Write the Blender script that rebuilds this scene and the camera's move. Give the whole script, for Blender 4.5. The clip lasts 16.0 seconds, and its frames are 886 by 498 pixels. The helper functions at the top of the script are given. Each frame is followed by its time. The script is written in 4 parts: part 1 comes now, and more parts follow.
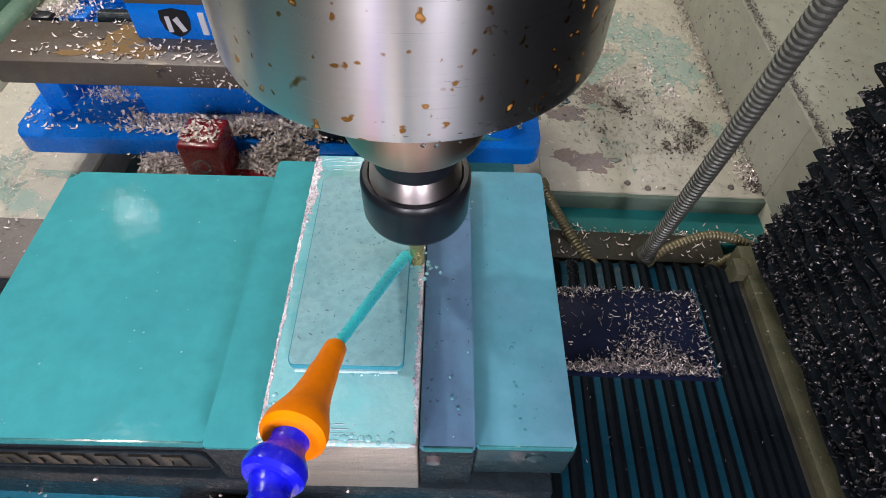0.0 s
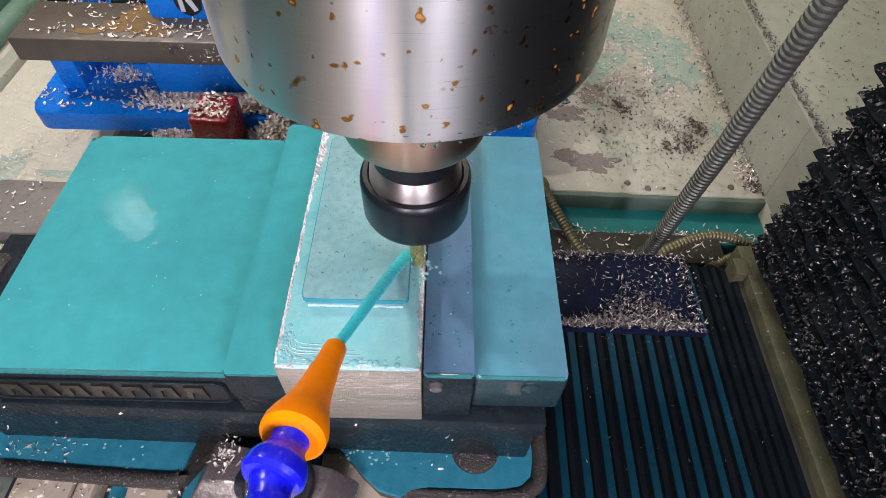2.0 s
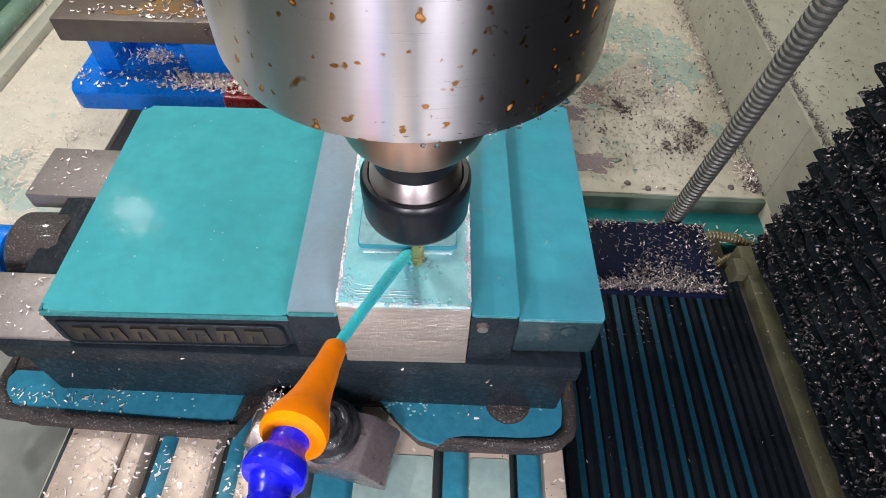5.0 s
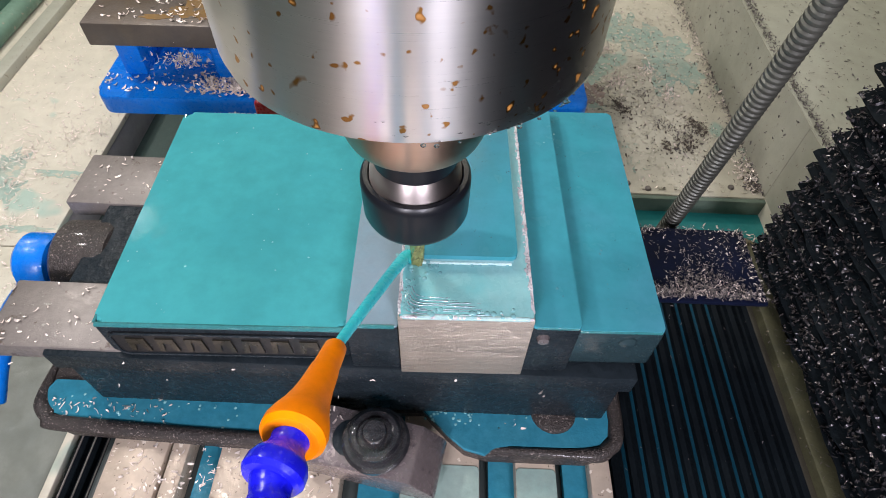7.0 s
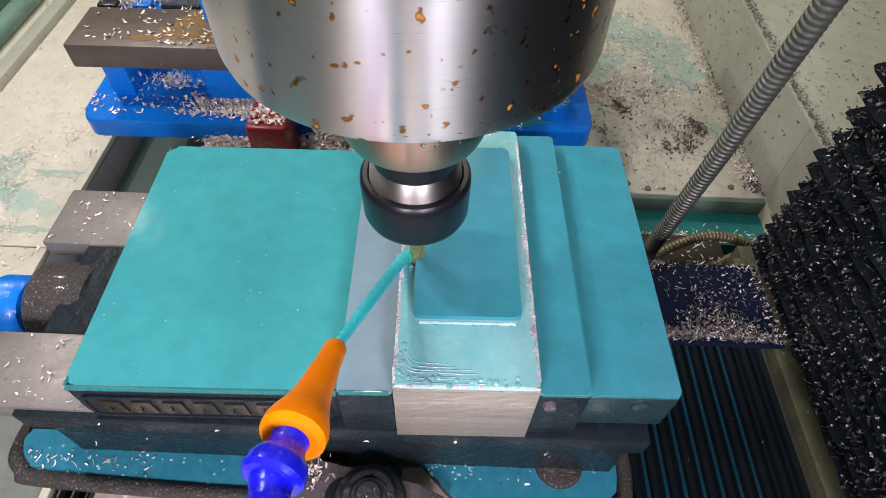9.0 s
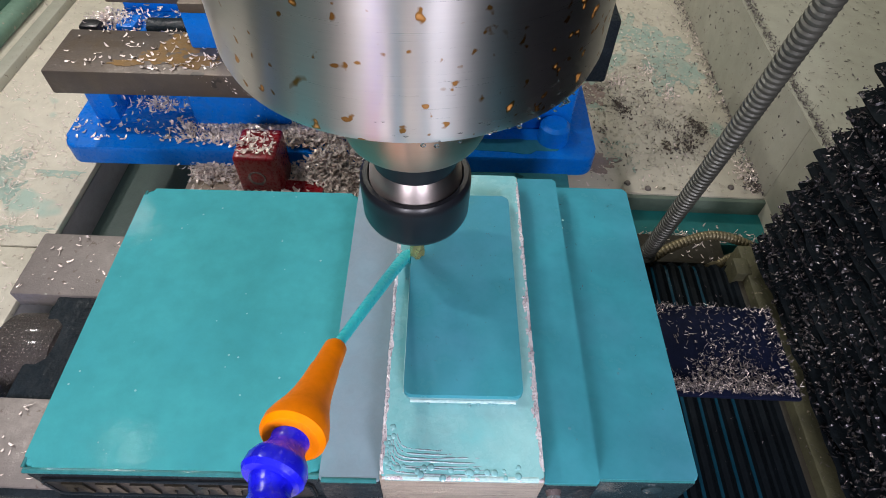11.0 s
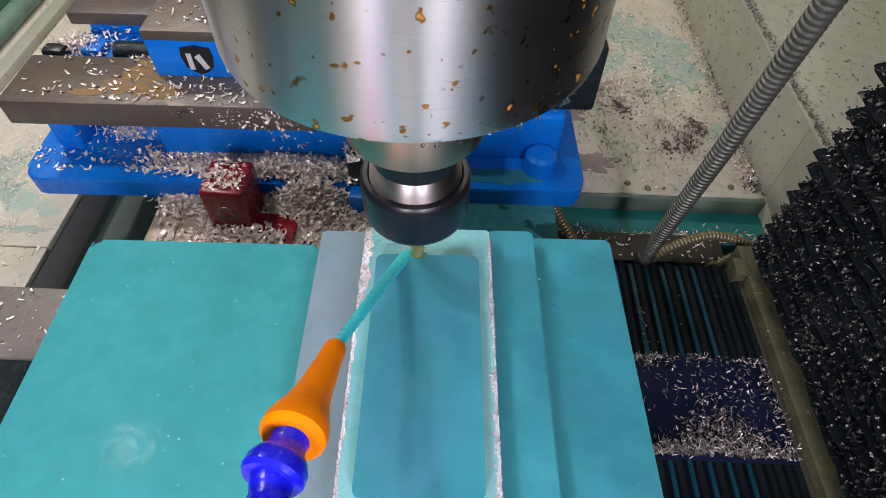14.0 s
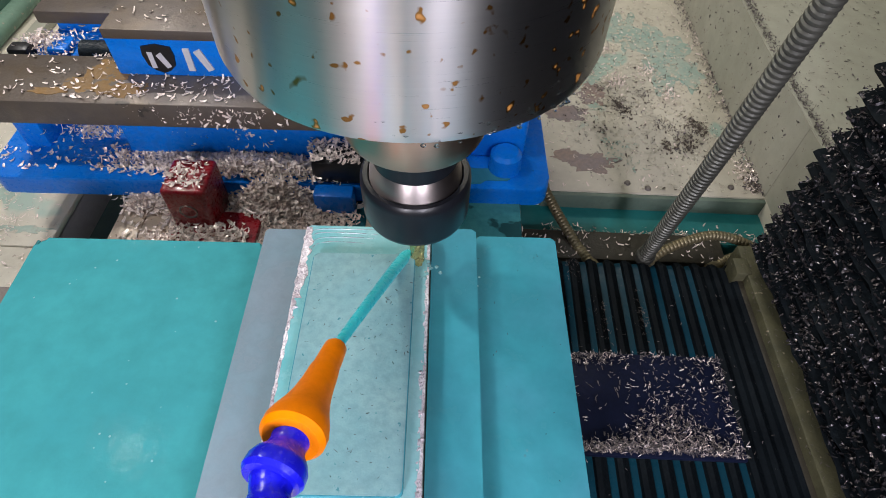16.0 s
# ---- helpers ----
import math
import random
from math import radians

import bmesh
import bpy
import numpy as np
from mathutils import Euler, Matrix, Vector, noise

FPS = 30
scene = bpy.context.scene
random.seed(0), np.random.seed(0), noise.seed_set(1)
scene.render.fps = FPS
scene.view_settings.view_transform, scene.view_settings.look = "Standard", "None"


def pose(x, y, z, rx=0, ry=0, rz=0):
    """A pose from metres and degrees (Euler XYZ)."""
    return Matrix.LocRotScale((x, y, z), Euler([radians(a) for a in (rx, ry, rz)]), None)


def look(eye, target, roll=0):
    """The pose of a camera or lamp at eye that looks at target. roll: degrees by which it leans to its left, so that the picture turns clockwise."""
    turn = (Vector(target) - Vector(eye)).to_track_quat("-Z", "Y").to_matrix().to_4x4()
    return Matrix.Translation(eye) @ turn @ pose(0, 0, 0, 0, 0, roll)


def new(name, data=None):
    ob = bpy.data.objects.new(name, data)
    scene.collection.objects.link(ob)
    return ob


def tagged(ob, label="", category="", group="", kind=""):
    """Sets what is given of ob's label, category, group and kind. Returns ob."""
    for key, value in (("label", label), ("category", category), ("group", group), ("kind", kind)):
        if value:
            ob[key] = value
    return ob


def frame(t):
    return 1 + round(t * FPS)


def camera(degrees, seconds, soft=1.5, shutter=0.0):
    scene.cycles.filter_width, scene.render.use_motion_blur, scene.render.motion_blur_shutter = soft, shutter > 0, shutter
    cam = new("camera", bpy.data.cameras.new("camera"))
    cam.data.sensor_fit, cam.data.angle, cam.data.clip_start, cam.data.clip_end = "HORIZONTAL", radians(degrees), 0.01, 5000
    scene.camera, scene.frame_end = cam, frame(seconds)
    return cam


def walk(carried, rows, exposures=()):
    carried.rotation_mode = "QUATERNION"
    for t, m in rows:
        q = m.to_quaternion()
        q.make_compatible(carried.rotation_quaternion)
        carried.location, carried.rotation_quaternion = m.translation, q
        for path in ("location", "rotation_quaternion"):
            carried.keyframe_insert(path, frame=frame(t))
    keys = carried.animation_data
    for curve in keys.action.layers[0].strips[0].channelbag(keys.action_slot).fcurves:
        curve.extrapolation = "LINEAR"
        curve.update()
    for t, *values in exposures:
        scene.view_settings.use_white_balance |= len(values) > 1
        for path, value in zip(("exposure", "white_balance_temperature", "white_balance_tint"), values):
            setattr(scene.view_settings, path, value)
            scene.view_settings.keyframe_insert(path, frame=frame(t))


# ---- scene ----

cam = camera(75.14, 16.0, soft=0.9)
EYE = pose(0, 0, 0.2187, 38.136, -1.312, 2.044)
walk(cam, [(0, EYE), (16.0, EYE)], [(0, -0.16), (2, -0.01), (4, 0.11), (6.5, 0.06), (8.5, 0.09), (11.5, -0.25), (13, -0.20), (16, -0.19)])

# the table's travel: seconds, across, along (millimetres)
TRAVEL = [(0, -7.2, -2.0), (0.5, -7.2, 4.8), (1, -7.3, 12.3), (1.5, -7.4, 19.7), (2, -7.5, 27.0), (2.5, -7.7, 34.5), (3, -7.9, 42.3),
          (3.5, -8.1, 50.1), (4, -2.7, 54.6), (4.5, 4.4, 55.3), (5, 11.5, 55.5), (5.5, 18.6, 55.7), (6, 25.8, 55.9), (6.5, 32.9, 55.9),
          (7, 37.4, 50.9), (7.5, 37.6, 43.4), (8, 37.7, 36.0), (8.5, 37.9, 28.6), (9, 37.9, 21.1), (9.5, 37.6, 12.9), (10, 37.2, 4.6),
          (10.5, 36.9, -3.7), (11, 36.6, -11.9), (11.5, 36.4, -20.2), (12, 36.4, -28.0), (12.5, 36.6, -36.3), (13, 34.2, -44.0),
          (13.5, 28.9, -47.0), (14, 22.8, -47.4), (14.5, 16.5, -47.7), (15, 9.7, -47.9), (15.5, 2.7, -47.9), (16, -3.9, -47.6)]

# ---- light: the work lamps of the machine, two added fill lamps and the dim shop around it
world = bpy.data.worlds.new("shop")
scene.world = world
world.use_nodes = True
world.node_tree.nodes["Background"].inputs[0].default_value = (0.85, 0.92, 1.0, 1)
world.node_tree.nodes["Background"].inputs[1].default_value = 0.28


def area_lamp(name, eye, target, power, sx, sy, colour):
    d = bpy.data.lights.new(name, "AREA")
    d.shape, d.size, d.size_y, d.energy, d.color = "RECTANGLE", sx, sy, power, colour
    ob = new(name, d)
    ob.matrix_world = look(eye, target)
    return ob


area_lamp("work_and_fill_lamp_front", (-0.16, -0.42, 0.30), (-0.02, 0.16, 0.08), 3.5, 0.09, 0.20, (0.94, 0.90, 1.0))
area_lamp("work_and_fill_lamp_front", (0.165, -0.42, 0.30), (0.02, 0.18, 0.08), 3.7, 0.10, 0.20, (0.90, 0.86, 1.0))
# Added fill that widens the spindle's bright band; not a known lamp.
area_lamp("work_and_fill_lamp_front", (0.36, -0.38, 0.30), (0.03, 0.18, 0.08), 2.6, 0.22, 0.20, (0.98, 0.94, 0.92))
area_lamp("work_lamp_left", (-0.502, 0.598, 0.478), (-0.15, 0.34, -0.1), 2.1, 0.035, 0.035, (1.0, 0.955, 0.915))
area_lamp("work_lamp_left", (-0.430, 0.263, 0.592), (-0.12, 0.24, -0.1), 1.95, 0.035, 0.035, (1.0, 0.96, 0.925))
# Added warm fill from behind to brighten the tray; no such lamp is known.
area_lamp("fill_lamp_back", (-0.08, 0.98, 0.66), (0.08, 0.45, -0.16), 2.9, 0.20, 0.08, (1.0, 0.94, 0.80))


# ---- materials
def mat(name, base, rough=0.5, metal=0.0, second=None, scale=40.0, amount=0.5, bump=0.0, bump_scale=300.0, spots=None, spot_scale=60.0,
        spot_cut=0.62, coat=0.0, stretch=(1, 1, 1), spread=0.1, trans=0.0, per_island=0.0, rough_var=0.12, detail=6.0, space="Object", spec=0.5, ior=1.5, flecks=None, fleck_scale=220.0, fleck_cut=0.66, grain=0.72):
    m = bpy.data.materials.new(name)
    m.use_nodes = True
    nt = m.node_tree
    L = nt.links.new
    b = nt.nodes["Principled BSDF"]
    b.inputs["Metallic"].default_value = metal
    b.inputs["Specular IOR Level"].default_value = spec
    b.inputs["IOR"].default_value = ior
    b.inputs["Coat Weight"].default_value = coat
    b.inputs["Coat Roughness"].default_value = 0.08
    b.inputs["Transmission Weight"].default_value = trans
    tc = nt.nodes.new("ShaderNodeTexCoord")
    mp = nt.nodes.new("ShaderNodeMapping")
    mp.inputs["Scale"].default_value = stretch
    L(tc.outputs[space], mp.inputs[0])

    def noise_at(s, d=detail):
        n = nt.nodes.new("ShaderNodeTexNoise")
        n.inputs["Scale"].default_value = s
        n.inputs["Detail"].default_value = d
        n.inputs["Roughness"].default_value = 0.6
        L(mp.outputs[0], n.inputs["Vector"])
        return n.outputs["Fac"]

    def ramp(fac, lo, hi):
        r = nt.nodes.new("ShaderNodeMapRange")
        r.inputs[1].default_value, r.inputs[2].default_value = lo, hi
        L(fac, r.inputs[0])
        return r.outputs[0]

    def blend(fac, a, c):
        x = nt.nodes.new("ShaderNodeMix")
        x.data_type = "RGBA"
        L(fac, x.inputs[0])
        for sock, v in ((x.inputs[6], a), (x.inputs[7], c)):
            if isinstance(v, tuple):
                sock.default_value = (*v, 1)
            else:
                L(v, sock)
        return x.outputs[2]

    second = second or tuple(c * (1 - amount * 0.5) for c in base)
    big = noise_at(scale)
    fine = noise_at(scale * 7)
    col = blend(ramp(big, 0.5 - spread * 1.6, 0.5 + spread * 1.6), base, second)
    col = blend(ramp(fine, 0.35, 0.9), col, tuple(c * grain for c in base))
    if spots:
        mask = ramp(noise_at(spot_scale, 3.0), spot_cut, spot_cut + 0.035)
        col = blend(mask, col, spots)
    if flecks:
        col = blend(ramp(noise_at(fleck_scale, 2.0), fleck_cut, fleck_cut + 0.03), col, flecks)
    if per_island:
        g = nt.nodes.new("ShaderNodeNewGeometry")
        col = blend(ramp(g.outputs["Random Per Island"], 0.0, 1.0 / per_island), tuple(c * 0.5 for c in base), col)
    L(col, b.inputs["Base Color"])
    rr = nt.nodes.new("ShaderNodeMapRange")
    rr.inputs[1].default_value, rr.inputs[2].default_value = 0.3, 0.7
    rr.inputs[3].default_value, rr.inputs[4].default_value = max(rough - rough_var, 0.02), min(rough + rough_var, 1)
    L(fine, rr.inputs[0])
    L(rr.outputs[0], b.inputs["Roughness"])
    if bump:
        bp = nt.nodes.new("ShaderNodeBump")
        bp.inputs["Strength"].default_value = min(bump, 1.0)
        bp.inputs["Distance"].default_value = 0.0012
        L(noise_at(bump_scale), bp.inputs["Height"])
        L(bp.outputs[0], b.inputs["Normal"])
    return m


COOLANT = mat("coolant film", (0.056, 0.315, 0.335), 0.09, second=(0.046, 0.270, 0.302), scale=14, bump=0.20, bump_scale=70, rough_var=0.03, spec=0.005)
POOL = mat("coolant pool", (0.026, 0.180, 0.265), 0.14, second=(0.042, 0.205, 0.275), scale=30, bump=0.6, bump_scale=90, rough_var=0.06, spec=0.04)
CUT_FILM = mat("coolant on machined aluminium", (0.29, 0.56, 0.575), 0.26, metal=0.06, second=(0.10, 0.41, 0.445), scale=22, bump=0.25, bump_scale=90, spec=0.2)
PAD_FILM = mat("thin coolant on sawn aluminium", (0.175, 0.345, 0.375), 0.34, metal=0.04, second=(0.235, 0.395, 0.41), scale=40, amount=0.6, bump=0.35, bump_scale=160, spec=0.12, spots=(0.060, 0.21, 0.25), spot_scale=380, spot_cut=0.66)
# The spindle's lavender reflection is mixed into this film's blue.
THIN_FILM = mat("thin jaw coolant with lavender reflection", (0.092, 0.285, 0.355), 0.20, second=(0.125, 0.260, 0.360), scale=13, bump=0.16, bump_scale=40, spec=0.14)
JAW_FILM = mat("coolant on hard jaw", (0.043, 0.276, 0.335), 0.20, second=(0.066, 0.245, 0.335), scale=13, bump=0.16, bump_scale=40, spec=0.14)
DRY_JAW = mat("thinly wetted hard jaw", (0.21, 0.275, 0.325), 0.26, metal=0.0, second=(0.16, 0.265, 0.315), scale=16, bump=0.15, bump_scale=120, spec=0.14)
MAUVE_JAW = mat("thinly wetted violet-grey jaw", (0.098, 0.165, 0.268), 0.28, second=(0.085, 0.20, 0.285), scale=16, bump=0.15, bump_scale=120, spec=0.08, flecks=(0.05, 0.08, 0.13), fleck_scale=260, fleck_cut=0.67)
ALU = mat("milled aluminium", (0.56, 0.48, 0.40), 0.34, metal=0.6, second=(0.36, 0.31, 0.26), scale=60, bump=0.7, bump_scale=420, stretch=(0.12, 0.12, 7))
BRIGHT_EDGE = mat("burred aluminium edge", (0.80, 0.76, 0.80), 0.30, metal=0.35, second=(0.36, 0.29, 0.34), scale=150, bump=0.9, bump_scale=420)
WET_RIDGE = mat("wet milled ridges", (0.34, 0.47, 0.52), 0.2, metal=0.25, second=(0.34, 0.36, 0.41), scale=90, bump=0.6, bump_scale=300, coat=0.3)
RUST = mat("yellow rust bloom", (0.24, 0.12, 0.014), 0.5, metal=0.15, second=(0.130, 0.090, 0.050), scale=60, bump=0.3, bump_scale=420, spots=(0.10, 0.085, 0.07), spot_scale=130, spot_cut=0.58, spread=0.14)
# The pale spots are glints of the wet iron, put into the colour.
CAST = mat("wet black cast iron with painted glints", (0.012, 0.017, 0.021), 0.30, second=(0.020, 0.027, 0.033), scale=50, bump=0.9, bump_scale=130, spots=(0.13, 0.125, 0.125), spot_scale=300, spot_cut=0.71, spec=0.16)
CAST_RIM = mat("rough wet cast rim", (0.040, 0.030, 0.026), 0.5, second=(0.020, 0.016, 0.015), scale=140, bump=1.0, bump_scale=700, spots=(0.24, 0.20, 0.18), spot_scale=900, spot_cut=0.61, coat=0.15)
STEEL = mat("ground steel", (0.225, 0.198, 0.182), 0.45, metal=0.3, second=(0.165, 0.145, 0.135), scale=45, bump=0.14, bump_scale=900, spots=(0.11, 0.085, 0.07), spot_scale=170, spot_cut=0.63, flecks=(0.30, 0.29, 0.26), fleck_scale=340, fleck_cut=0.68)
TABLE_STEEL = mat("worn table steel", (0.56, 0.455, 0.355), 0.36, metal=0.2, second=(0.41, 0.335, 0.27), scale=35, bump=0.14, bump_scale=1500, spots=(0.78, 0.70, 0.60), spot_scale=190, spot_cut=0.63, flecks=(0.12, 0.09, 0.07), fleck_scale=420, fleck_cut=0.67)
TABLE_WET = mat("coolant over table steel", (0.030, 0.150, 0.165), 0.18, second=(0.050, 0.205, 0.215), scale=22, bump=0.5, bump_scale=70, spec=0.12, spots=(0.014, 0.055, 0.060), spot_scale=34, spot_cut=0.56)
RIB_WET = mat("milky coolant film on a table rib", (0.30, 0.385, 0.345), 0.12, second=(0.24, 0.35, 0.32), scale=30, bump=0.4, bump_scale=60, spec=0.3)
TABLE_SIDE = mat("dark table paint", (0.045, 0.055, 0.052), 0.4, second=(0.03, 0.04, 0.04), scale=20, bump=0.2)
BLUE = mat("blue vise enamel", (0.002, 0.185, 0.72), 0.30, second=(0.003, 0.140, 0.58), scale=30, bump=0.25, bump_scale=260, coat=0.10, spec=0.3, spots=(0.008, 0.08, 0.32), spot_scale=150, spot_cut=0.72)
OLD_STEEL = mat("tarnished vise steel", (0.120, 0.105, 0.098), 0.45, metal=0.4, second=(0.130, 0.095, 0.060), scale=9, bump=0.3, bump_scale=420, spots=(0.06, 0.052, 0.046), spot_scale=90, spot_cut=0.66, spread=0.09)
RED = mat("red enamel", (0.29, 0.012, 0.020), 0.30, second=(0.20, 0.009, 0.014), scale=60, bump=0.25, bump_scale=300, coat=0.25)
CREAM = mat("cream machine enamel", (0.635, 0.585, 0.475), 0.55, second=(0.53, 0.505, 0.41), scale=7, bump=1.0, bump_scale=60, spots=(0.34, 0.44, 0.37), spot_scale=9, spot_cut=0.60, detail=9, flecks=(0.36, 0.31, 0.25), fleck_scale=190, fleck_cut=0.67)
# A darker, greyer cream than the tray's.
CREAM_WALL = mat("darker grey cream of the walls", (0.41, 0.40, 0.325), 0.55, second=(0.34, 0.345, 0.28), scale=6, bump=0.3, bump_scale=100, flecks=(0.20, 0.17, 0.14), fleck_scale=260, fleck_cut=0.68)
STAIN = mat("green coolant stain", (0.44, 0.49, 0.41), 0.5, second=(0.28, 0.42, 0.37), scale=45, bump=0.8, bump_scale=120, flecks=(0.5, 0.47, 0.38), fleck_scale=150, fleck_cut=0.58)
# The lip's green tint is darkened for the shadow on its front.
SHADED_LIP = mat("green-tinted lip enamel with painted shade", (0.17, 0.22, 0.17), 0.5, second=(0.10, 0.15, 0.12), scale=30, bump=0.4)
BARE = mat("bare primer", (0.29, 0.245, 0.25), 0.6, second=(0.36, 0.25, 0.19), scale=35, bump=0.5, bump_scale=300)
GASKET = mat("pale green enamel edge", (0.16, 0.27, 0.20), 0.5, second=(0.11, 0.20, 0.15), scale=30, bump=0.4, flecks=(0.30, 0.28, 0.22), fleck_scale=160, fleck_cut=0.66)
GREEN_WALL = mat("green wall enamel", (0.09, 0.19, 0.14), 0.5, second=(0.07, 0.15, 0.12), scale=12, bump=0.3)
PANEL = mat("grey green tray", (0.150, 0.160, 0.135), 0.5, second=(0.105, 0.120, 0.105), scale=14, bump=0.3)
# Grey instead of cream puts the shade of the drop into the colour.
SHADED_SIDE = mat("tray side with shade in its grey", (0.34, 0.32, 0.32), 0.5, second=(0.27, 0.265, 0.27), scale=18, bump=0.3)
WELL = mat("dark green well paint", (0.060, 0.095, 0.080), 0.45, second=(0.045, 0.070, 0.062), scale=16, bump=0.3)
CHANNEL = mat("teal flooded gutter", (0.010, 0.20, 0.20), 0.45, second=(0.012, 0.15, 0.15), scale=16, bump=0.2, bump_scale=80)
RAIL = mat("mossy cream rail", (0.105, 0.100, 0.052), 0.6, second=(0.040, 0.042, 0.024), scale=30, bump=0.7, bump_scale=250, spots=(0.30, 0.25, 0.18), spot_scale=120, spot_cut=0.66)
BROWN = mat("oily brown rail", (0.040, 0.034, 0.022), 0.5, second=(0.022, 0.02, 0.015), scale=30, bump=0.5)
RUBBER = mat("black bellows cloth", (0.0056, 0.0078, 0.0100), 0.55, second=(0.008, 0.0115, 0.0145), scale=60, bump=0.3, bump_scale=500, spec=0.04)
# Teal stands for the coolant's reflection on the black cloth.
TEAL_SHEEN = mat("teal reflection on bellows leaf", (0.0065, 0.046, 0.072), 0.30, second=(0.003, 0.027, 0.044), scale=25, bump=0.2, bump_scale=300, spec=0.07)
NAVY = mat("navy rubber sheet", (0.006, 0.009, 0.024), 0.4, second=(0.009, 0.012, 0.032), scale=40, bump=0.3, spec=0.08)
ORANGE = mat("orange moulded plastic", (1.0, 0.25, 0.0005), 0.42, second=(1.0, 0.24, 0.0005), scale=20, bump=0.02, bump_scale=120, spec=0.10)
BLUE_PLASTIC = mat("blue moulded plastic", (0.014, 0.014, 0.84), 0.22, second=(0.012, 0.012, 0.72), scale=60, bump=0.18, bump_scale=200)
BLACK_NUT = mat("blackened nut steel", (0.007, 0.008, 0.011), 0.32, second=(0.009, 0.010, 0.013), scale=20, rough_var=0.02, spec=0.3)
CARBIDE = mat("coated carbide", (0.50, 0.44, 0.18), 0.3, metal=0.7)
CHIP = mat("aluminium chips", (0.96, 0.84, 0.77), 0.32, metal=0.22, second=(0.80, 0.68, 0.62), scale=60, per_island=2.6)
CHIP_DARK = mat("wet grey chips", (0.27, 0.235, 0.23), 0.32, metal=0.45, second=(0.16, 0.14, 0.14), scale=60, per_island=1.0)
CRUMB = mat("brown grey crumbs", (0.16, 0.125, 0.10), 0.5, second=(0.09, 0.07, 0.06), scale=80, per_island=1.0)
CHIP_BLACK = mat("oily black chips", (0.085, 0.078, 0.085), 0.28, metal=0.55, second=(0.04, 0.038, 0.045), scale=60, per_island=1.0)
HOSE = mat("galvanised conduit", (0.105, 0.105, 0.088), 0.42, metal=0.4, second=(0.055, 0.056, 0.047), scale=50, bump=0.2)
OLD_HOSE = mat("oily brass conduit", (0.22, 0.18, 0.10), 0.42, metal=0.5, second=(0.14, 0.13, 0.08), scale=50, bump=0.3)
LETTER = mat("dull gold lettering paint", (0.030, 0.025, 0.016), 0.35, second=(0.012, 0.011, 0.009), scale=90, coat=0.15)
BADGE = mat("black badge", (0.012, 0.012, 0.014), 0.4)
WHITE = mat("pale badge paint", (0.62, 0.62, 0.66), 0.45)
DROP = mat("coolant drops", (0.24, 0.52, 0.56), 0.03, coat=1.0, rough_var=0.01, spec=0.8)
BUBBLE = mat("coolant bubbles", (0.060, 0.25, 0.31), 0.04, second=(0.10, 0.30, 0.36), scale=300, rough_var=0.01, coat=0.6, spec=0.5)
CLEAR = mat("clear drops", (0.92, 0.95, 0.96), 0.03, trans=1.0, rough_var=0.01, ior=1.33)
BEAD = mat("coolant meniscus", (0.030, 0.165, 0.175), 0.07, second=(0.040, 0.20, 0.21), scale=60, bump=0.9, bump_scale=130, rough_var=0.03, coat=0.6)
# Pale tones colour in the white highlight along the step's edges.
PALE_BEAD = mat("coolant meniscus with painted highlight", (0.30, 0.55, 0.56), 0.08, second=(0.6, 0.72, 0.72), scale=90, bump=0.7, bump_scale=160, rough_var=0.03, coat=0.5)
WET_NUT = mat("wet black nut", (0.012, 0.012, 0.015), 0.06, second=(0.035, 0.032, 0.034), scale=120, bump=0.9, bump_scale=150, coat=1.0, spec=0.8)
WET_STEEL = mat("wet dark steel", (0.23, 0.19, 0.19), 0.24, metal=0.5, second=(0.17, 0.14, 0.14), scale=60, bump=0.4, bump_scale=260, spots=(0.06, 0.05, 0.055), spot_scale=240, spot_cut=0.66, coat=0.4)
WET_FRONT = mat("thinly wetted jaw front", (0.026, 0.048, 0.055), 0.20, second=(0.014, 0.030, 0.036), scale=40, bump=0.5, bump_scale=160, coat=0.25)
JET = mat("teal coolant jet", (0.045, 0.64, 0.72), 0.3, second=(0.05, 0.60, 0.68), scale=60, coat=0.2, bump=0.1, bump_scale=120)


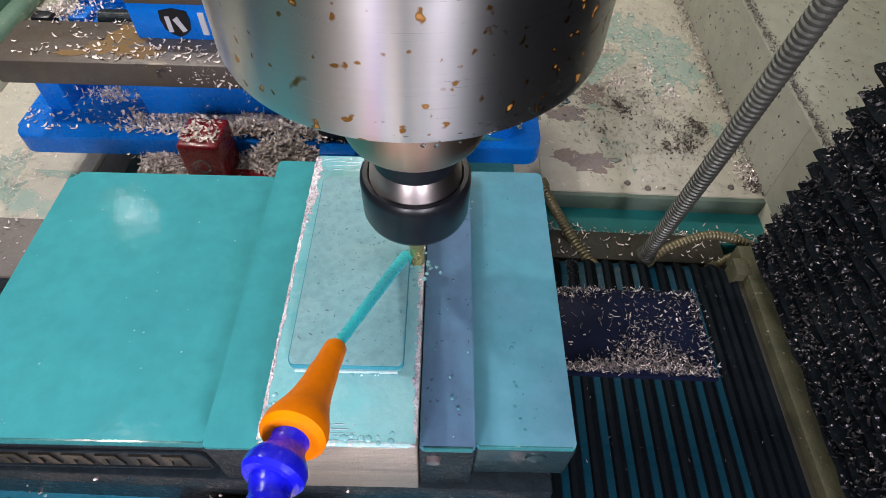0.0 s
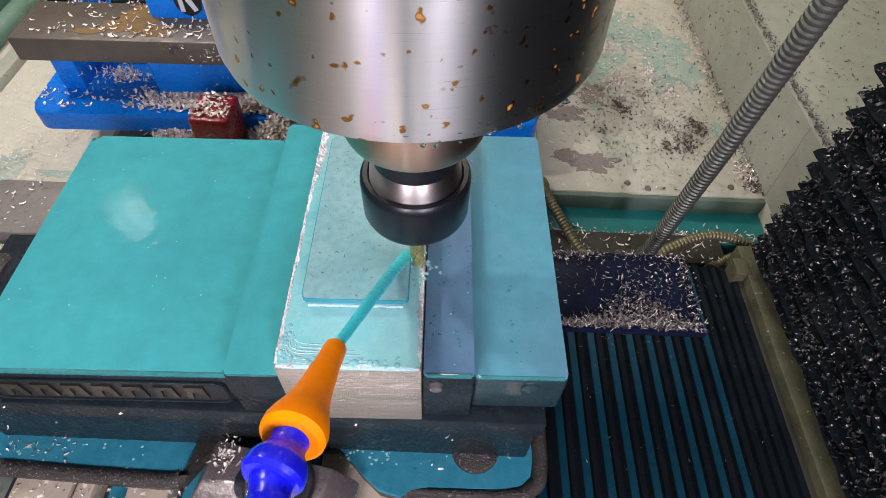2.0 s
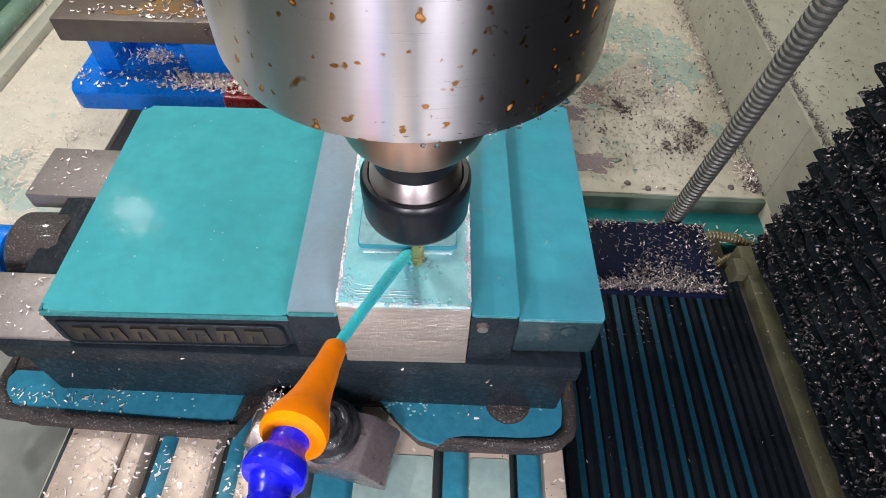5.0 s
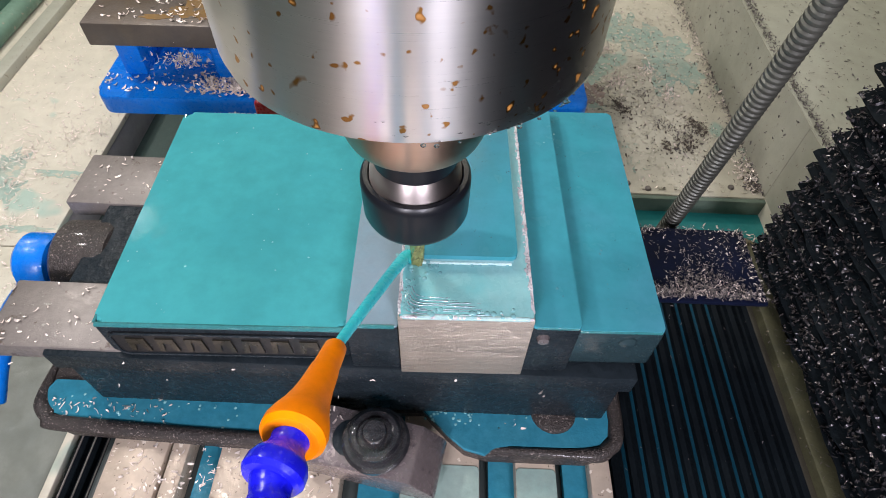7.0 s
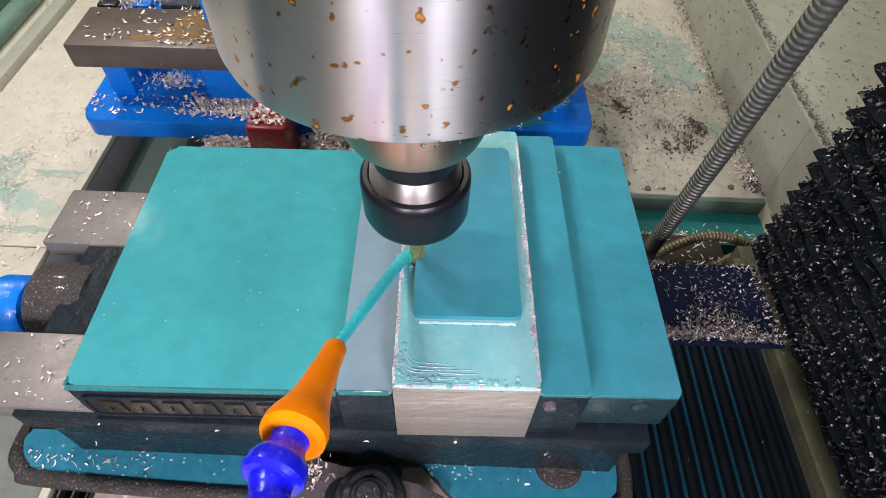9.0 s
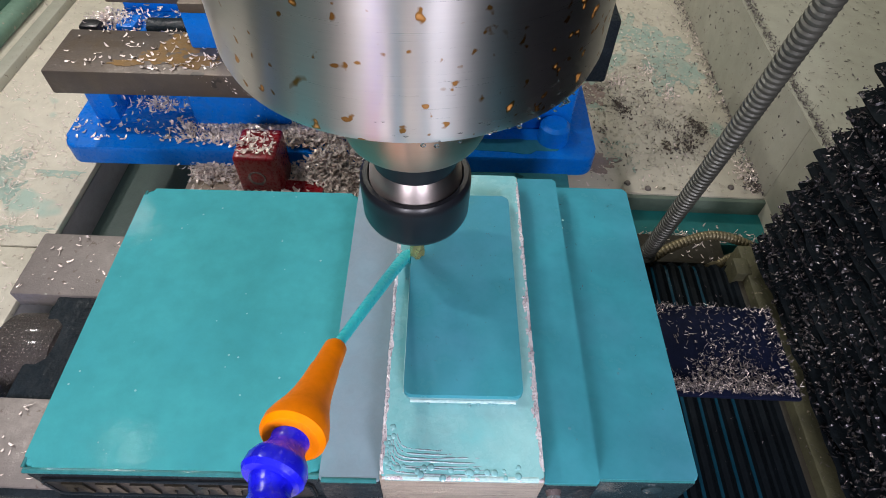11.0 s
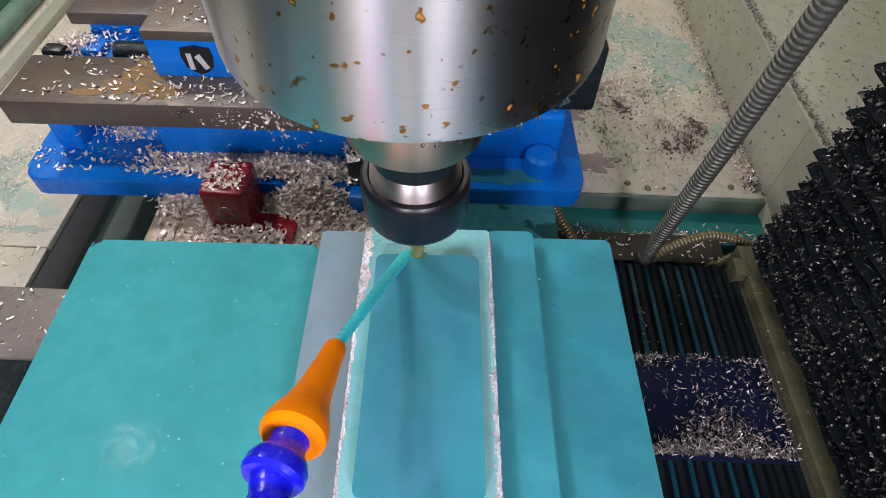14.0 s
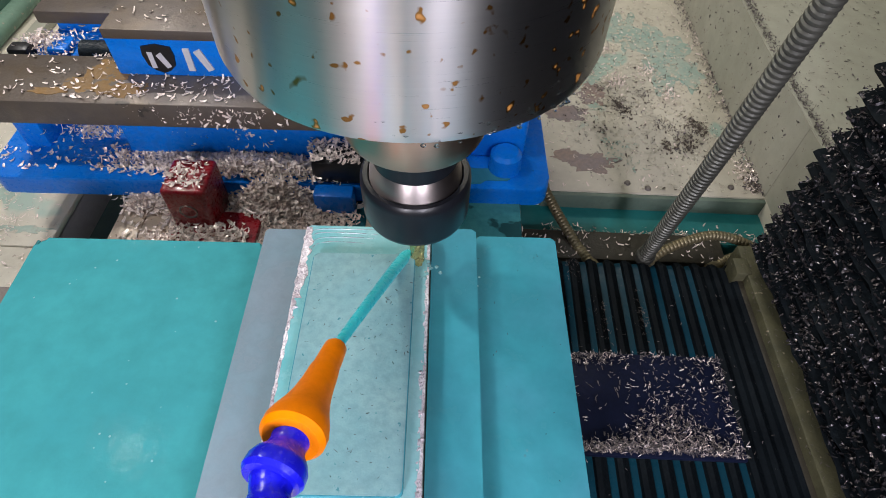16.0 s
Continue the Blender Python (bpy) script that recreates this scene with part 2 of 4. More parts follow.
def turned(name, base, rough, rust=False, anis=0.75):
    """Lathe-turned metal: fine rings round the axis, with rust bloom where asked for."""
    m = mat(name, base, rough, metal=1.0, second=tuple(c * 0.96 for c in base), scale=5, stretch=(1, 1, 260), bump=0.002, bump_scale=40, rough_var=0.03, grain=0.95)
    nt = m.node_tree
    b = nt.nodes["Principled BSDF"]
    b.inputs["Anisotropic"].default_value = anis
    b.inputs["Anisotropic Rotation"].default_value = 0.25
    t = nt.nodes.new("ShaderNodeTangent")
    t.direction_type, t.axis = "RADIAL", "Z"
    nt.links.new(t.outputs[0], b.inputs["Tangent"])
    if rust:
        tc = nt.nodes.new("ShaderNodeTexCoord")
        old = b.inputs["Base Color"].links[0].from_socket
        oldr = b.inputs["Roughness"].links[0].from_socket
        masks = {}
        sx = nt.nodes.new("ShaderNodeSeparateXYZ")
        nt.links.new(tc.outputs["Object"], sx.inputs[0])
        side = nt.nodes.new("ShaderNodeMapRange")
        side.inputs[1].default_value, side.inputs[2].default_value = 0.006, 0.034
        side.inputs[3].default_value, side.inputs[4].default_value = -0.018, 0.042
        nt.links.new(sx.outputs[0], side.inputs[0])
        for sc, cut in ((150, 0.725), (300, 0.705)):
            n = nt.nodes.new("ShaderNodeTexNoise")
            n.inputs["Scale"].default_value, n.inputs["Detail"].default_value = sc, 1.5
            nt.links.new(tc.outputs["Object"], n.inputs["Vector"])
            both = nt.nodes.new("ShaderNodeMath")
            nt.links.new(n.outputs["Fac"], both.inputs[0])
            nt.links.new(side.outputs[0], both.inputs[1])
            for key, lo, hi in (("stain", cut - 0.050, cut - 0.010), ("crust", cut + 0.010, cut + 0.060)):
                r = nt.nodes.new("ShaderNodeMapRange")
                r.inputs[1].default_value, r.inputs[2].default_value = lo, hi
                nt.links.new(both.outputs[0], r.inputs[0])
                if key in masks:
                    a = nt.nodes.new("ShaderNodeMath")
                    a.operation = "MAXIMUM"
                    nt.links.new(masks[key], a.inputs[0])
                    nt.links.new(r.outputs[0], a.inputs[1])
                    masks[key] = a.outputs[0]
                else:
                    masks[key] = r.outputs[0]
        for sock, before, v, key in (("Base Color", old, (0.36, 0.165, 0.040, 1), "stain"), ("Roughness", oldr, 0.55, "crust"), ("Metallic", None, 0.0, "crust")):
            x = nt.nodes.new("ShaderNodeMix")
            x.data_type = "RGBA" if sock == "Base Color" else "FLOAT"
            ia, ib, o = (6, 7, 2) if sock == "Base Color" else (2, 3, 0)
            nt.links.new(masks[key], x.inputs[0])
            if before is None:
                x.inputs[ia].default_value = 1.0
            else:
                nt.links.new(before, x.inputs[ia])
            x.inputs[ib].default_value = v
            nt.links.new(x.outputs[o], b.inputs[sock])
    return m


SPINDLE = turned("turned spindle steel", (0.74, 0.71, 0.71), 0.30, rust=True, anis=0.9)
COLLAR = turned("bronze-tinted spindle nose", (0.56, 0.38, 0.29), 0.34)
HOLDER = turned("bright holder steel", (0.42, 0.37, 0.36), 0.44)


# ---- building helpers; lengths in millimetres, as the table stands at its zero
BASES = {}
BACK_ROW = Vector((0, 4, 0))
RIDERS = []
LEVELS = []  # coolant films that rise or drain: part, (seconds, millimetres)


def thing(name, base, label, category, ride=False, group="", kind="", skew=0.0):
    """An Empty at its base that parents the parts of one thing."""
    ob = new(name)
    ob.empty_display_size = 0.01
    ob.location = (Vector(base) - BACK_ROW * (ride and base[1] > 320)) / 1000
    ob.rotation_euler = (0, 0, radians(skew))
    BASES[ob] = Vector(base)
    tagged(ob, label, category, group, kind)
    if ride:
        RIDERS.append(ob)
    return ob


def smooth_by_angle(me):
    me.shade_smooth()
    me.set_sharp_from_angle(angle=radians(35))


def finish(bm, name, material, base):
    bmesh.ops.translate(bm, verts=bm.verts, vec=-base)
    bmesh.ops.scale(bm, verts=bm.verts, vec=(0.001, 0.001, 0.001))
    bmesh.ops.recalc_face_normals(bm, faces=bm.faces)
    me = bpy.data.meshes.new(name)
    bm.to_mesh(me)
    bm.free()
    me.materials.append(material)
    smooth_by_angle(me)
    return me


def part(name, bm, material, parent, label="", skew=0.0, pivot=(-65, 72, 0)):
    root = parent
    while root.parent:
        root = root.parent
    ob = new(name, finish(bm, name, material, BASES[root]))
    ob.parent = parent
    if skew:
        c = (Vector(pivot) - BASES[root]) / 1000
        ob.matrix_basis = Matrix.Translation(c) @ Matrix.Rotation(radians(skew), 4, "Z") @ Matrix.Translation(-c)
    return tagged(ob, label)


def solo(name, bm, material, base, label, category, ride=False, kind="", group=""):
    """A thing of one mesh."""
    ob = new(name, finish(bm, name, material, Vector(base)))
    ob.location = Vector(base) / 1000
    tagged(ob, label, category, group, kind)
    if ride:
        RIDERS.append(ob)
    return ob


def box(x0, x1, y0, y1, z0, z1, bevel=1.0, seg=2, bm=None, turn=None):
    own = bmesh.new()
    bmesh.ops.create_cube(own, size=1)
    c, s = Vector(((x0 + x1) / 2, (y0 + y1) / 2, (z0 + z1) / 2)), (x1 - x0, y1 - y0, z1 - z0)
    bmesh.ops.scale(own, verts=own.verts, vec=s)
    if bevel:
        bmesh.ops.bevel(own, geom=own.edges[:], offset=min(bevel, min(s) * 0.45), segments=seg, profile=0.5, affect="EDGES")
    if turn is not None:
        bmesh.ops.transform(own, matrix=turn.to_4x4(), verts=own.verts)
    bmesh.ops.translate(own, verts=own.verts, vec=c)
    return merge(bm, own)


def merge(bm, own):
    if bm is None:
        return own
    me = bpy.data.meshes.new("scratch")
    own.to_mesh(me)
    own.free()
    bm.from_mesh(me)
    bpy.data.meshes.remove(me)
    return bm


def prism(outline, z0, z1, bevel=0.0, seg=2, bm=None):
    """An outline in plan, raised from z0 to z1."""
    own = bmesh.new()
    low = [own.verts.new((x, y, z0)) for x, y in outline]
    top = [own.verts.new((x, y, z1)) for x, y in outline]
    n = len(outline)
    own.faces.new(low[::-1])
    cap = own.faces.new(top)
    for i in range(n):
        own.faces.new((low[i], low[(i + 1) % n], top[(i + 1) % n], top[i]))
    if bevel:
        bmesh.ops.bevel(own, geom=list(cap.edges), offset=bevel, segments=seg, profile=0.5, affect="EDGES")
        own.normal_update()
        flat = max((f for f in own.faces if f.normal.z > 0.9), key=lambda f: f.calc_area())
        bmesh.ops.inset_individual(own, faces=[flat], thickness=0.25)
    return merge(bm, own)


def rounded(x0, x1, y0, y1, r, n=5):
    pts = []
    for cx, cy, a0 in ((x1 - r, y1 - r, 0), (x0 + r, y1 - r, 90), (x0 + r, y0 + r, 180), (x1 - r, y0 + r, 270)):
        for i in range(n + 1):
            a = radians(a0 + 90 * i / n)
            pts.append((cx + r * math.cos(a), cy + r * math.sin(a)))
    return pts


def rounded_xz(x0, x1, z0, z1, r):
    return rounded(x0, x1, z0, z1, r, 4)


def prism_xz(outline, y0, y1):
    """An outline on an upright face, raised from y0 to y1."""
    own = bmesh.new()
    back = [own.verts.new((x, y0, z)) for x, z in outline]
    front = [own.verts.new((x, y1, z)) for x, z in outline]
    n = len(outline)
    own.faces.new(back)
    own.faces.new(front)
    for i in range(n):
        own.faces.new((back[i], back[(i + 1) % n], front[(i + 1) % n], front[i]))
    return own


def bead_line(xa, xb, y, z, r):
    return tube([Vector((xa + (xb - xa) * q / 24, y, z)) for q in range(25)], r, 10)


def lathe(profile, centre, n=64, axis=None, bm=None):
    """A profile of (radius, height) turned round the vertical, or round another axis, at centre."""
    own = bmesh.new()
    rings = []
    for r, h in profile:
        if r < 1e-6:
            rings.append([own.verts.new((0, 0, h))])
        else:
            rings.append([own.verts.new((r * math.cos(2 * math.pi * i / n), r * math.sin(2 * math.pi * i / n), h)) for i in range(n)])
    for a, b in zip(rings, rings[1:]):
        for i in range(n):
            j = (i + 1) % n
            quad = [a[i % len(a)], a[j % len(a)], b[j % len(b)], b[i % len(b)]]
            quad = list(dict.fromkeys(quad))
            if len(quad) > 2:
                own.faces.new(quad)
    if axis is not None:
        q = Vector((0, 0, 1)).rotation_difference(Vector(axis))
        bmesh.ops.transform(own, matrix=q.to_matrix().to_4x4(), verts=own.verts)
    bmesh.ops.translate(own, verts=own.verts, vec=Vector(centre))
    return merge(bm, own)


def spline(points, n):
    """A smooth line through points."""
    P = [Vector(q) for q in points]
    P = [2 * P[0] - P[1]] + P + [2 * P[-1] - P[-2]]
    out = []
    for i in range(1, len(P) - 2):
        for k in range(n):
            t = k / n
            a, b, c, d = P[i - 1:i + 3]
            out.append(0.5 * ((2 * b) + (c - a) * t + (2 * a - 5 * b + 4 * c - d) * t * t + (3 * b - a - 3 * c + d) * t ** 3))
    return out + [P[-2]]


def tube(points, radius, sides=14, bm=None):
    """A tube along points; radius(i, u) may vary along it."""
    own = bmesh.new()
    rings = []
    up = Vector((0.31, 0.23, 0.92))
    for i, q in enumerate(points):
        d = (points[min(i + 1, len(points) - 1)] - points[max(i - 1, 0)]).normalized()
        s = d.cross(up).normalized()
        w = s.cross(d).normalized()
        r = radius(i) if callable(radius) else radius
        rings.append([own.verts.new(q + r * (math.cos(2 * math.pi * k / sides) * s + math.sin(2 * math.pi * k / sides) * w)) for k in range(sides)])
    for a, b in zip(rings, rings[1:]):
        for k in range(sides):
            own.faces.new((a[k], a[(k + 1) % sides], b[(k + 1) % sides], b[k]))
    own.faces.new(rings[0][::-1])
    own.faces.new(rings[-1])
    return merge(bm, own)


def ribbed(points, r, pitch, depth, sides=14):
    """A wound metal conduit: a tube whose radius swells at each turn."""
    total = sum((b - a).length for a, b in zip(points, points[1:]))
    n = int(total / pitch) * 4
    fine, acc, k = [], 0.0, 0
    cum = [0.0]
    for a, b in zip(points, points[1:]):
        cum.append(cum[-1] + (b - a).length)
    for i in range(n + 1):
        s = total * i / n
        while k < len(points) - 2 and cum[k + 1] < s:
            k += 1
        f = (s - cum[k]) / max(cum[k + 1] - cum[k], 1e-6)
        fine.append(points[k].lerp(points[k + 1], min(max(f, 0), 1)))
    return tube(fine, lambda i: r - (depth, depth * 0.15, 0.0, depth * 0.15)[i % 4], sides)


def chips(name, spots, material, base, label, ride=False, size=(2.5, 6.0), seed=1, thin=1.0):
    """Curled metal chips lying at the given spots (x, y, z, spread of tilt in degrees): one heap of stuff."""
    rnd = random.Random(seed)
    verts, faces = [], []
    base = Vector(base)
    for x, y, z, tilt in spots:
        ln = rnd.uniform(*size)
        w = thin * ln * rnd.uniform(0.24, 0.46)
        if rnd.random() < 0.12:
            ln, w = ln * 1.7, w * 0.5
        curl = rnd.choice((rnd.uniform(0.3, 1.4), rnd.uniform(1.2, 3.4)))
        m = Euler((radians(rnd.gauss(0, tilt)), radians(rnd.gauss(0, tilt)), rnd.uniform(0, 6.28))).to_matrix()
        k = len(verts)
        seg = 4
        twist = rnd.uniform(-1.1, 1.1)
        taper = rnd.choice(((0.75, 0.95, 1.0, 0.95, 0.7), (0.9, 1.0, 0.9, 0.75, 0.45), (0.8, 1.0, 1.0, 0.95, 0.85)))
        for i in range(seg + 1):
            a = curl * (i / seg - 0.5)
            rad = ln / curl
            px, pz = rad * math.sin(a), rad * (1 - math.cos(a))
            tw = twist * (i / seg - 0.5)
            for side in (-0.5, 0.5):
                q = side * w * taper[i]
                v = m @ Vector((px, q * math.cos(tw) + 0.25 * px, pz + q * math.sin(tw))) + Vector((x, y, z + 0.4)) - base
                verts.append(v / 1000)
        for i in range(seg):
            faces.append((k + 2 * i, k + 2 * i + 1, k + 2 * i + 3, k + 2 * i + 2))
    me = bpy.data.meshes.new(name)
    me.from_pydata(verts, [], faces)
    me.materials.append(material)
    me.shade_smooth()
    ob = new(name, me)
    ob.location = (base - BACK_ROW * (ride and base[1] > 320)) / 1000
    tagged(ob, label, "metal chips", kind="stuff")
    if ride:
        RIDERS.append(ob)
    return ob


def beads(name, spots, material, base, label, category, ride=False):
    """Flattened drops lying on a surface: (x, y, z, radius)."""
    bm = bmesh.new()
    for x, y, z, r in spots:
        own = bmesh.new()
        bmesh.ops.create_icosphere(own, subdivisions=2, radius=1)
        bmesh.ops.scale(own, verts=own.verts, vec=(r, r, r * 0.32))
        bmesh.ops.translate(own, verts=own.verts, vec=(x, y, z + r * 0.05))
        merge(bm, own)
    ob = solo(name, bm, material, base, label, category, ride, kind="stuff")
    return ob


# ---- the machine's tray and walls
WALL_X = -520


def build_setting():
    deck = thing("floor", (0, 600, -160), "cream enamelled chip tray with peeling paint and chips", "machine tray", kind="structure")
    part("deck", box(86, 300, 372, 1100, -166, -160, 1.5), CREAM, deck)
    part("deck", box(-200, 86, 372, 1100, -166, -160.2, 1.0), CREAM, deck)
    part("deck", box(-600, -327, 282.4, 1100, -166, -160, 1.0), CREAM, deck)
    part("deck", box(-600, -327, 195, 281.6, -166, -160.6, 1.0), CREAM, deck)
    part("deck_side", box(-334, -328, 195, 1100, -200, -166, 0.5), SHADED_SIDE, deck, "side of the tray, coloured grey for shade")
    part("well", box(-330, -205, 195, 1100, -206, -200, 0), WELL, deck, "dark green well beside the table")
    part("lip", box(86, 300, 367.5, 373, -182, -161.5, 1.5), SHADED_LIP, deck, "green-tinted lip with painted shade")
    part("tray_bottom", box(-600, 420, -700, 400, -232, -226, 0), PANEL, deck)
    part("side_tray", box(-600, -243, -700, 194.5, -172, -165, 1.0), PANEL, deck)
    part("strip", box(-243, -237, -700, 150, -172, -158, 1.0), CREAM, deck)
    part("gutter", box(40, 320, 330, 369, -206, -178, 0), CHANNEL, deck)
    part("gutter_wall", box(290.4, 304, 290, 400, -206, -160.5, 1.0), CREAM, deck)
    part("cross_rail", box(30, 240, 300, 331, -200, -168, 1.5), BROWN, deck)
    part("cross_rail", box(30, 300, 292, 300, -200, -176, 1.0), BROWN, deck)
    rnd = random.Random(5)
    def patch(cx, cy, rx, ry, top, rough, n=48):
        pts = []
        for i in range(n):
            a = 2 * math.pi * i / n
            k = 1 + rough * noise.noise((cx + 2.6 * math.cos(a), cy + 2.6 * math.sin(a), 1)) + rnd.uniform(-0.11, 0.11)
            pts.append((cx + rx * k * math.cos(a), cy + ry * k * math.sin(a)))
        return prism(pts, -161, top, 0.08, 1)

    for k, (cx, cy, rx, ry) in enumerate(((134, 412, 27, 12), (120, 482, 21, 12), (150, 516, 14, 18), (114, 420, 10, 9))):
        part("bare_patch", patch(cx, cy, rx, ry, -159.75 + 0.06 * k, 0.55), BARE, deck, "peeled patch of grey primer")
    for k, (cx, cy, rx, ry) in enumerate(((238, 600, 34, 62), (205, 640, 22, 40), (262, 560, 16, 26), (-406, 372, 16, 26), (-392, 345, 14, 14), (-352, 366, 24, 5), (-360, 300, 22, 4))):
        part("stain", patch(cx, cy, rx, ry, -159.9 + 0.02 * k, 0.7, 70), STAIN, deck, "green coolant stain")
    for x, y in ((166, 384), (184, 378), (-398, 275), (262, 384)):
        part("screw", lathe([(0, 2.4), (2.2, 2.2), (2.9, 1.2), (3.0, 0)], (x, y, -160.2), 16), STEEL, deck)
    wall = thing("wall_right", (300, 600, -160), "cream sheet-metal riser and ledge with chips in the seam", "machine wall", kind="structure")
    w = bmesh.new()
    for a, b in (((290, -161), (306, -80)),):
        prism([(a[0], 374), (a[0] + 8, 374), (a[0] + 8, 1100), (a[0], 1100)], a[1], b[1] + 1, 0, bm=w)
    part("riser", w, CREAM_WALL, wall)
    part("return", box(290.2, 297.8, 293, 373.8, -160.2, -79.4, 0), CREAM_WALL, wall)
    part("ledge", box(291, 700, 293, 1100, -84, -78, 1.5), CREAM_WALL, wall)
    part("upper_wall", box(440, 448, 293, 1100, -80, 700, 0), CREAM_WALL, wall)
    left = thing("wall_left", (-560, 400, -160), "green and grey machine wall beside the tray", "machine wall", kind="structure")
    part("kerb", box(-482, -466, 330, 1100, -160.5, -150, 1.5), CREAM_WALL, left)
    part("panel", box(-570, WALL_X, -700, 1100, -166, -120, 2), GREEN_WALL, left)
    part("edge_bead", tube([Vector((WALL_X + 9, -700 + 60 * q, -150)) for q in range(31)], 11, 14), GASKET, left, "pale green rounded edge")
    part("window", box(-570, WALL_X - 6, -700, 1100, -120, 560, 0), BADGE, left, "dark window in the green wall")
    part("frame_strip", box(-566, -557, -700, 1100, 560, 700, 0), GREEN_WALL, left)
    for name, dims in (("wall_back", (-570, 700, 1100, 1110, -166, 700)), ("wall_front", (-570, 700, -710, -700, -232, 420)), ("wall_side", (700, 710, -710, 1110, -232, 700))):
        solo(name, box(*dims, 0), CREAM_WALL, (dims[0], dims[2], dims[4]), "plain cream machine enclosure wall", "machine wall", kind="structure")


build_setting()


# ---- the table with its slots
def build_table():
    t = thing("machine_table", (-80, 300, -160), "slotted steel milling table wet with teal coolant", "milling table", ride=True)
    part("bed", box(-222, 61, -230, 640, -158, -126, 2), TABLE_SIDE, t)
    strips = ((-222, -190), (-188, -178), (-160, -137), (-121, -90), (-57, -13), (7, 30), (49, 61))
    for a, b in strips:
        part("rib", box(a, b, -230, 640, -126.5, -112, 1.2), TABLE_STEEL, t)
    for (a, b), (c, d) in zip(strips, strips[1:]):
        part("coolant_in_slot", box(b + 0.28 * (c - b), c + 0.5, -229, 639, -126.2, -120.5, 0), POOL, t, "teal coolant standing in the slot")
    part("coolant_flood", prism([(-48, 232), (-52, 262), (-46, 290), (-30, 318), (-34, 356), (60.6, 366), (60.6, 232)], -112.4, -111.2, 0.3, 1), TABLE_WET, t, "teal coolant running over the ribs")
    for a, b in ((-56.6, -13.4), (7.4, 29.6)):
        part("wet_patch", prism(rounded(a, b, -40, 54, 2), -112.2, -111.5, 0.3, 1), RIB_WET, t, "milky film of coolant on the rib")
    part("plate", box(-243, -222.4, 262, 640, -126, -112.2, 1), TABLE_STEEL, t)
    part("side_rail", box(-228, -222.2, -230, 261.5, -150, -118, 1), TABLE_SIDE, t)


build_table()


# ---- the near vise
def build_vise():
    v = thing("machine_vise", (-70, 150, -112), "wet machine vise with teal coolant pooled on its jaws", "vise", ride=True)
    outline = [(-268, 100), (-266, 76), (-258, 66), (-246, 62), (-140, 58), (-128, 60), (-118, 78), (-46, 82), (-32, 68), (-22, 60), (-10, 57), (46, 57),
               (58, 61), (64, 72), (64, 236), (-268, 236)]
    part("base_flange", prism(outline, -112, -102, 2.0), CAST_RIM, v, "rough cast flange")
    for seg in (outline[0:6], [(-8, 58)] + outline[11:14] + [(64, 118)]):
        part("rim", tube(spline([(x, y + 2.5, -101.5) for x, y in seg], 5), lambda i: 4.4 * min(1.0, 0.35 + i / 9), 12), CAST_RIM, v)
    part("pool", prism([(x, y + 5) for x, y in outline[1:6]] + [(-124, 84), (-124, 90), (-262, 90)], -102, -99.6), POOL, v, "teal coolant pool")
    part("pool", prism([(-60, 92), (-50, 84), (-46, 81), (-38, 73), (-32, 67), (-22, 59.2), (-11, 56.6), (-5, 61), (4, 62.6), (44, 62.4), (53, 64.6), (58.5, 70), (60, 78), (60, 92)], -102, -99.4, 0.5), POOL, v, "teal coolant pool")
    part("bed", box(-232, 57, 80, 206, -101, -30, 2), CAST, v, "black cast bed")
    part("bed_lip", box(-226, 56, 71, 82, -44, -30, 1), CAST, v)
    for y0, y1, x1 in ((74, 112, -189), (166, 206, -78)):
        part("way", box(-256, x1, y0, y1, -40, -28.5, 1.2), STEEL, v, "ground steel way")
    part("screw_housing", lathe([(0, -18), (20, -18), (23, -15), (23.5, 8), (22, 12), (18, 14), (18, 22), (20.5, 24), (20.5, 40), (0, 40)], (-234, 141, -50), 36, (1, 0, 0)), CAST_RIM, v)
    part("screw", lathe([(0, -40), (9, -40), (9, 40), (0, 40)], (-215, 137, -46), 20, (1, 0, 0)), CAST, v)
    part("handle_hub", lathe([(0, -9), (14, -9), (17, -6), (17, 6), (15, 9), (10, 9), (10, 16), (0, 16)], (-268, 140, -52), 36, (1, 0, 0)), BLUE, v, "blue enamelled crank hub")
    part("handle_arm", tube(spline([(-272, 132, -58), (-280, 112, -66), (-286, 92, -78), (-288, 72, -94)], 6), 7, 14), BLUE, v, "blue crank arm")
    SK = 1.3
    jaw = part("movable_jaw", box(-192, -78.4, 76, 222, -29, -4.6, 3.5, 4), CAST, v, "movable jaw under a film of coolant", SK)
    part("film", prism(rounded(-191.4, -78.6, 76.8, 221.6, 5), -6.6, -3.4, 2.4, 4), COOLANT, jaw)
    part("nameplate", prism_xz(rounded_xz(-187, -83, -27.5, -8.2, 4), 77, 75.2), BADGE, jaw, "recessed dark nameplate")
    part("nameplate_rim", tube([Vector((x, 75.0, z)) for x, z in rounded_xz(-186, -84, -26.8, -8.8, 4) + [(-84, -13)]], 0.7, 8), CAST, jaw)
    for i in range(7):
        x = -180 + i * 13.0
        part("raised_mark", prism_xz([(x, -23), (x + 2.4, -23), (x + 3.4, -17 + (i % 3)), (x + 6.4, -17 + (i % 3)), (x + 7.0, -23), (x + 9.4, -23), (x + 8.8, -12.4), (x + 0.8, -12.4)], 75.6, 74.4), LETTER, jaw)
    part("edge_bead", bead_line(-190, -80, 77.0, -4.4, 1.25), BEAD, jaw, "rounded bead of coolant along the edge")
    part("edge_bead", tube([Vector((-190.8, 78 + 142 * q / 30, -4.4)) for q in range(31)], 0.9, 10), BEAD, jaw, "rounded bead of coolant along the edge")
